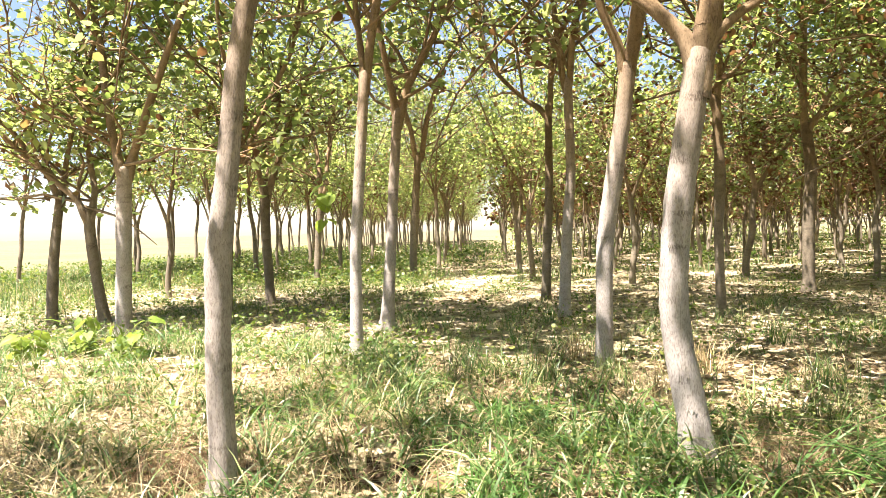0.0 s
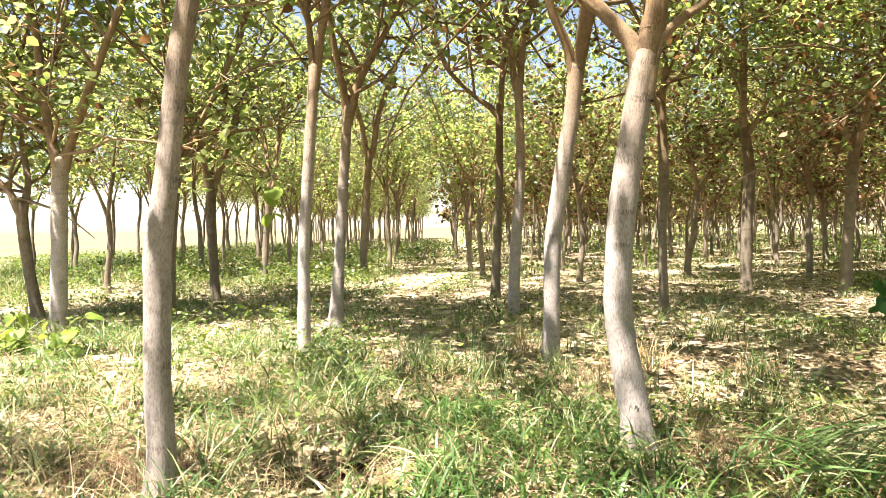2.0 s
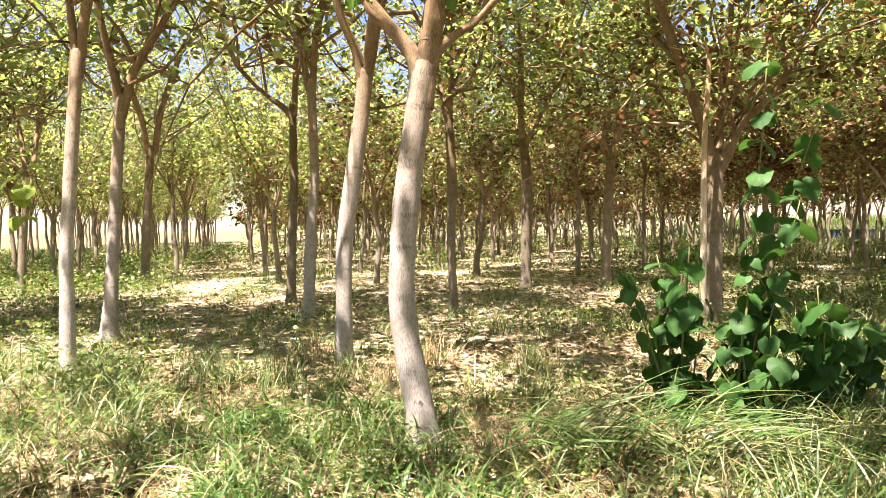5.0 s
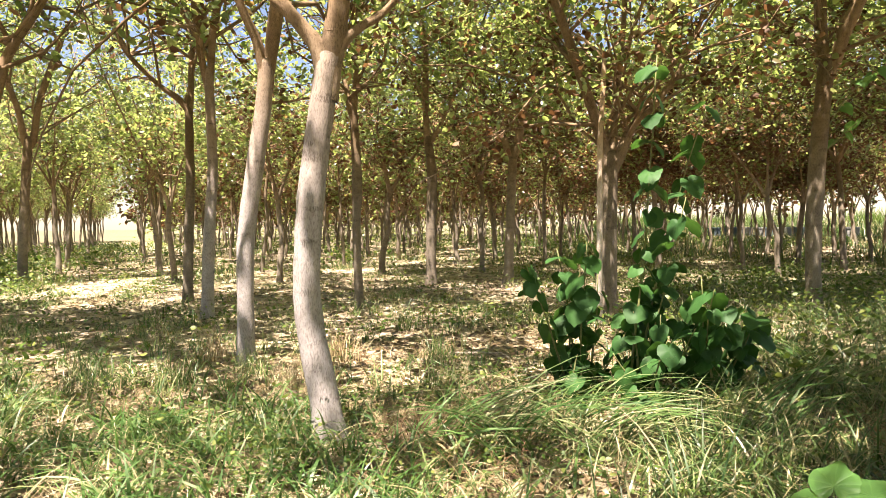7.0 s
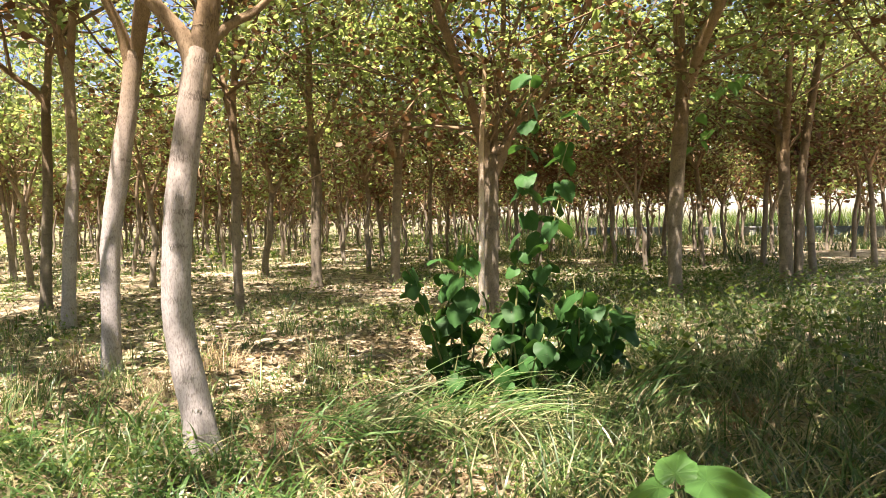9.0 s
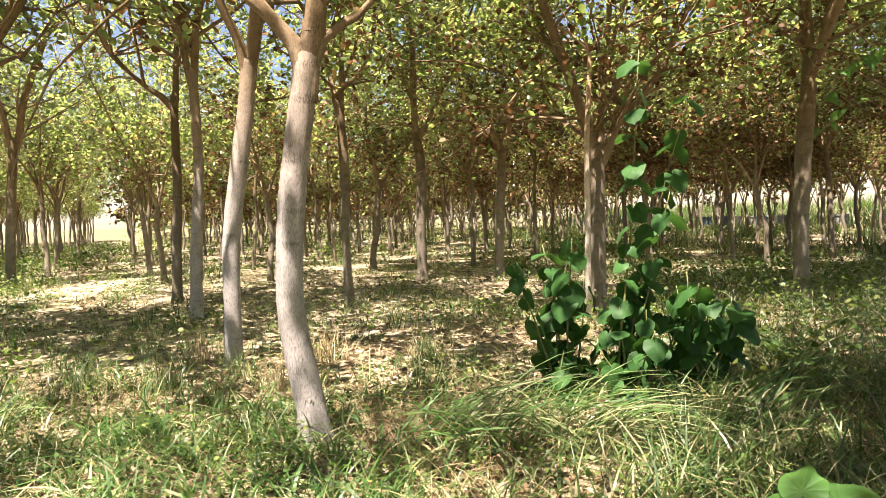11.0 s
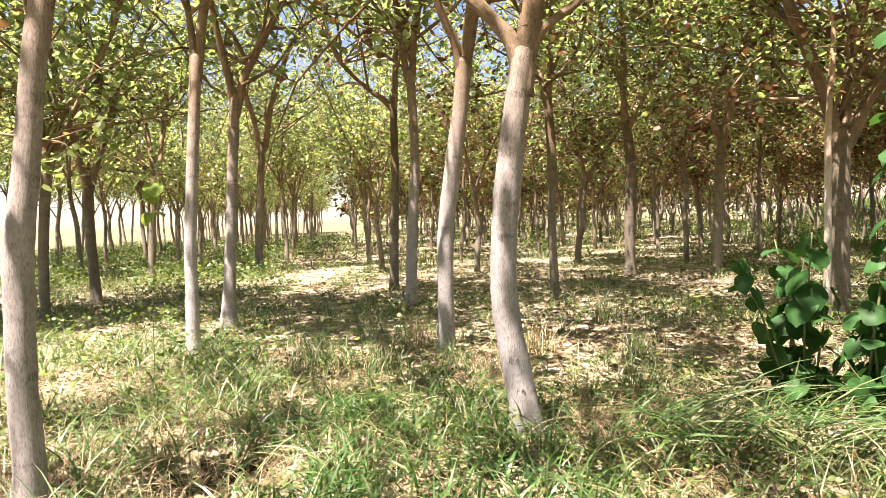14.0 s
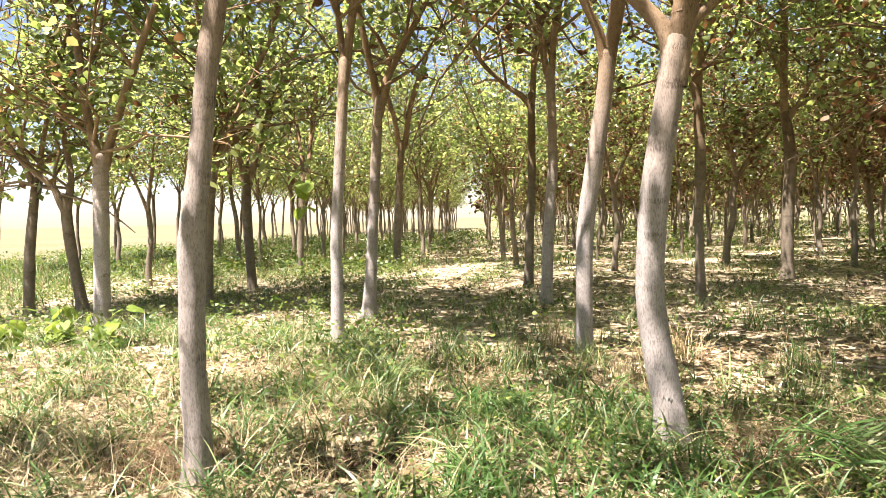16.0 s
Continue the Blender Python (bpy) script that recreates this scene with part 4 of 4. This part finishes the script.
cover("grass", GRASS, 3000, (-5, 7, 2.4, 8), 12, 0.06, near_green, (0.1, 0.42), (0.007, 0.022), (0.5, 1.6), 6, 1, "tall green grass in tufts with some dry blades")
cover("grass", FRESH, 2000, (-1.2, 2.4, 2.6, 6.4), 14, 0.07, green_bank, (0.1, 0.4), (0.008, 0.024), (0.4, 1.6), 6, 15, "fresh green grass in a lush strip before the trees")
cover("grass", ARCHING, 1300, (-6.5, -0.3, 3.2, 9), 12, 0.08, lambda x, y: patchy(x, y, 1.2, 14, 0.35, 0.6) if in_view(x, y) and off_hollows(x, y) else 0, (0.2, 0.6), (0.008, 0.02), (0.6, 1.5), 6, 19, "coarse pale blades of grass at the wood's edge")
cover("grass", FRESH, 2000, (-6.5, -0.3, 3.2, 10), 14, 0.08, lambda x, y: patchy(x, y, 0.9, 11, 0.35, 0.6) if in_view(x, y) and off_hollows(x, y) else 0, (0.15, 0.5), (0.007, 0.02), (0.5, 1.6), 5, 16, "loose tufts of yellow-green grass at the wood's edge")
cover("straw", DRY, 8500, (-4, 7, 0.8, 7), 9, 0.16, dry_ground, (0.08, 0.4), (0.003, 0.009), (0.8, 1.7), 5, 2, "dry bleached straw among the grass")
cover("grass", GRASS, 46000, (-17, 24, 4, 24), 18, 0.13, mid_green, (0.08, 0.34), (0.006, 0.016), (0.5, 1.5), 4, 3, "patchy green grass and weeds under the trees")
cover("grass", ARCHING, 1300, (-1.5, 7, 5.6, 11), 16, 0.07, lambda x, y: patchy(x, y, 1.0, 21, 0.42, 0.62), (0.12, 0.42), (0.006, 0.014), (0.4, 1.5), 4, 31, "pale green tufts scattered over the dappled soil")
cover("grass", FRESH, 2000, (-1.5, 8, 5.6, 13), 18, 0.08, lambda x, y: patchy(x, y, 0.9, 27, 0.45, 0.65), (0.1, 0.36), (0.006, 0.014), (0.3, 1.4), 4, 32, "green tufts scattered over the dappled soil")
cover("straw", DRY, 14000, (-12, 18, 4, 20), 10, 0.2, lambda x, y: (0.9 if x < 0.8 * y else 0.25) / (1 + 0.01 * (x * x + y * y)) if in_view(x, y) else 0, (0.05, 0.22), (0.004, 0.010), (0.7, 1.6), 2, 4, "thin dry straw lying over the soil")
cover("grass", GRASS, 26000, (-16, 52, 20, 76), 18, 0.25, far_green, (0.15, 0.5), (0.02, 0.045), (0.1, 0.9), 2, 5, "rough green growth between the far rows")
cover("grass", GRASS, 9000, (-19, -6, 13, 60), 20, 0.3, lambda x, y: 0.9 if EDGE_LEFT - 3 < x - 0.05 * y < EDGE_LEFT + 6 else 0.1, (0.25, 0.7), (0.012, 0.03), (0.1, 0.8), 3, 6, "rank green weeds along the edge of the field")
cover("tall_crop", TALL_CROP, 9000, (66, 76, -2, 75), 10, 0.3, lambda x, y: 1, (1.8, 3.0), (0.05, 0.11), (0.05, 0.7), 3, 7, "tall sunlit green crop beyond the wood", "crop")
cover("grass", GRASS, 4200, (2.2, 6.5, 0.8, 3.8), 14, 0.1, lambda x, y: 0.9 if 50 < math.degrees(math.atan2(x, y)) < 80 and math.hypot(x, y) > 2.2 and off_hollows(x, y) else 0, (0.15, 0.5), (0.006, 0.018), (0.5, 1.6), 5, 18, "dark green grass in the shade under the trees")
cover("grass", GRASS, 7500, (2.4, 14, 0.9, 11), 16, 0.14, lambda x, y: 0.9 if 47 < math.degrees(math.atan2(x, y)) < 82 and math.hypot(x, y) > 3.0 else 0, (0.2, 0.6), (0.006, 0.018), (0.4, 1.4), 4, 9, "deep green grass in the shade beside the shrub")
cover("undergrowth", GRASS, 9000, (22, 54, 10, 56), 26, 0.3, lambda x, y: patchy(x, y, 0.25, 9, 0.35, 0.55) if x > 0.8 * y else 0, (0.3, 0.9), (0.03, 0.06), (0.2, 1.2), 3, 17, "dark green undergrowth beneath the trees near the far edge", "undergrowth")
cover("hedge", GRASS, 17000, (52.5, 55.5, 6, 62), 20, 0.3, lambda x, y: 1, (0.6, 1.9), (0.04, 0.09), (0.1, 0.9), 3, 8, "dark green scrub along the wood's edge", "scrub")


def tussock(x, y, count, height, bend, material, seed, label, width=(0.006, 0.019), radius=0.13, toward=None, fan=0.8):
    rng = np.random.default_rng(seed)
    p = rng.normal(0, radius, (count, 2))
    p3 = np.column_stack([p, np.full(count, -0.03)])
    turns = rng.uniform(0, 6.283, count) if toward is None else rng.normal(toward, fan, count)
    v, f = blades(p3, rng.uniform(*height, count), rng.uniform(*width, count), rng.uniform(*bend, count), turns, 6, rng)
    ob = mesh_object("grass_tussock", v, f, material)
    ob.matrix_basis = pose(x, y, ground_height(x, y))
    tagged(ob, label, "grass", "grass tussocks", "stuff")


for k, (x, y, c, h) in enumerate(((2.75, 3.35, 150, 0.75), (3.15, 3.15, 170, 0.8), (3.5, 2.9, 160, 0.75), (2.4, 3.0, 110, 0.6), (3.9, 2.6, 120, 0.7), (3.3, 2.5, 130, 0.65),
                                  (4.6, 3.0, 110, 0.7), (5.6, 3.4, 120, 0.8), (6.4, 3.6, 120, 0.8), (2.0, 2.7, 100, 0.5), (7.2, 3.0, 120, 0.8), (5.9, 4.6, 110, 0.7))):
    tussock(x, y, c // 6, (h * 0.4, h), (0.9, 1.7), ARCHING, 200 + k, "arching tussock of long green and straw-coloured grass")
for k, (x, y, way) in enumerate(((2.1, 3.75, -0.4), (2.4, 3.65, -0.5), (2.6, 3.5, -0.6), (2.85, 3.4, -0.5), (3.05, 3.2, -0.7), (3.25, 3.1, -0.6), (2.5, 3.35, 2.5), (2.9, 3.1, 2.3), (4.3, 2.75, -0.6), (5.6, 3.2, -0.4), (6.2, 3.6, 2.2))):
    tussock(x, y, 24, (0.45, 1.05), (0.9, 1.4), ARCHING if k % 2 else FRESH, 220 + k, "fountain of long arching grass blades" if k % 2 else "fountain of long green arching grass blades", (0.01, 0.024), 0.09, way, 0.42)
    tussock(x + 0.1, y - 0.08, 18, (0.15, 0.55), (0.3, 1.4), DRY, 290 + k, "tangle of thin dry stems at the foot of the grass", (0.003, 0.007), 0.14)
for k, (x, y, c, h) in enumerate(((0.3, 3.2, 120, 0.5), (0.75, 3.5, 130, 0.5), (1.0, 2.9, 120, 0.5), (0.0, 2.7, 110, 0.45), (-0.6, 3.0, 70, 0.4), (1.5, 3.3, 90, 0.45), (-2.3, 3.7, 80, 0.45), (-1.1, 3.6, 60, 0.4))):
    tussock(x, y, c // 5, (h * 0.5, h * 1.1), (0.5, 1.6), FRESH, 240 + k, "upright tussock of fresh green grass")
for k, (x, y) in enumerate(((-1.75, 4.4), (-2.0, 4.5), (5.1, 2.5), (4.9, 2.3), (5.4, 2.75), (5.3, 2.4), (2.2, 3.6), (2.3, 4.0), (-1.5, 4.3))):
    tussock(x, y, 190, (0.12, 0.4), (0.5, 1.6), RED_STRAW, 270 + k, "collapsed heap of dry reddish-brown weeds", (0.003, 0.008), 0.2)


cover("straw", DRY, 1500, (-4, 0.2, 0.9, 5.2), 14, 0.14, lambda x, y: 0.9 if in_view(x, y) else 0, (0.15, 0.55), (0.003, 0.008), (0.5, 1.6), 5, 12, "yellowed dry grass at the edge of the wood")
for k, (x, y, h, mat, words) in enumerate(((1.5, 7.7, 0.5, DRY, "upright plume of pale dry grass"), (2.7, 6.9, 0.4, DRY, "upright plume of pale dry grass"), (1.9, 6.0, 0.35, DRY, "upright plume of pale dry grass"),
                                           (0.95, 6.5, 0.5, GRASS, "upright tuft of green grass on bare soil"), (0.2, 6.9, 0.4, GRASS, "upright tuft of green grass on bare soil"),
                                           (1.72, 6.95, 0.36, ARCHING, "upright tuft of green grass on bare soil"), (3.6, 6.2, 0.4, GRASS, "upright tuft of green grass on bare soil"), (3.0, 5.1, 0.4, ARCHING, "upright tuft of green grass on bare soil"), (4.4, 8.6, 0.4, GRASS, "upright tuft of green grass on bare soil"))):
    tussock(x, y, 90, (h * 0.5, h * 1.2), (0.15, 0.8), mat, 300 + k, words, (0.005, 0.011), 0.11)


def litter(name, n, area, size, seed, label):
    rng = np.random.default_rng(seed)
    x, y = rng.uniform(area[0], area[1], n), rng.uniform(area[2], area[3], n)
    keep = np.array([in_view(a, b) and in_wood(a, b) and math.hypot(a, b) > 1 for a, b in zip(x, y)])
    x, y = x[keep], y[keep]
    p = np.column_stack([x, y, lift(np.column_stack([x, y])) + rng.uniform(0.004, 0.03, len(x))])
    v, f = leaves(p, rng.uniform(*size, len(x)), rng, 0.0, True)
    v = v.reshape(-1, 4, 3)
    v[:, :, 2] = p[:, None, 2] + (v[:, :, 2] - p[:, None, 2]) * 0.4
    tagged(mesh_object(name, v.reshape(-1, 3), f, LITTER), label, "leaf litter", kind="stuff")


litter("leaf_litter", 21000, (-6, 8, 0.8, 8), (0.04, 0.12), 23, "curled brown and bleached leaves between the grass tufts")
litter("leaf_litter", 26000, (-7, 16, 1, 16), (0.05, 0.13), 21, "curled brown fallen leaves on the soil")
litter("leaf_litter", 16000, (-14, 40, 14, 45), (0.12, 0.25), 22, "brown fallen leaves between the far rows")


def weeds(n, area, per, radius, keep, height, size, seed, label, material=WEED, simple=False):
    """Low broad-leaved weeds: small leaves held at many heights in loose clumps."""
    rng = np.random.default_rng(seed)
    p = clumped(rng, n, area, per, radius, keep)
    p = p[np.hypot(p[:, 0], p[:, 1]) > 1.1]
    p3 = np.column_stack([p, lift(p) + rng.uniform(0.01, 1, len(p)) ** 1.3 * height])
    v, f = leaves(p3, rng.uniform(*size, len(p)), rng, 0.1, simple)
    tagged(mesh_object("weeds", v, f, material), label, "weeds", kind="stuff")


weeds(11000, (-6, 8, 2, 9), 30, 0.11, lambda x, y: near_green(x, y) * 0.9, 0.24, (0.015, 0.045), 61, "low leafy green weeds between the grass")
weeds(40000, (-17, 24, 5, 26), 30, 0.22, mid_green, 0.32, (0.03, 0.085), 62, "low leafy weeds in patches under the trees")
weeds(9000, (5, 16, 1.5, 10), 40, 0.22, lambda x, y: patchy(x, y, 0.8, 3, 0.35, 0.5) if 47 < math.degrees(math.atan2(x, y)) < 82 else 0, 0.5, (0.04, 0.1), 64, "leafy dark green herbs in the shade beside the shrub")
weeds(14000, (-19, 40, 20, 60), 50, 0.6, far_green, 0.6, (0.10, 0.24), 63, "green undergrowth between the far rows", WEED, True)


def far_brush(x, y):
    bearing = math.degrees(math.atan2(x, y))
    return 0.9 if 6 < bearing < 42 and x - 0.0625 * y > 2.5 and math.hypot(x, y) > 56 else 0


weeds(6000, (5, 54, 40, 101), 60, 0.9, far_brush, 3.4, (0.22, 0.5), 65, "dense dim brush at the far end of the wood", LEAF, True)
weeds(14000, (-24, 1, 17, 42), 45, 0.4, lambda x, y: patchy(x, y, 0.3, 12, 0.3, 0.55) if EDGE_LEFT - 6 < x - 0.05 * y < -1.5 else 0, 0.5, (0.07, 0.16), 66, "thick green weeds between the trees and the field", WEED, True)
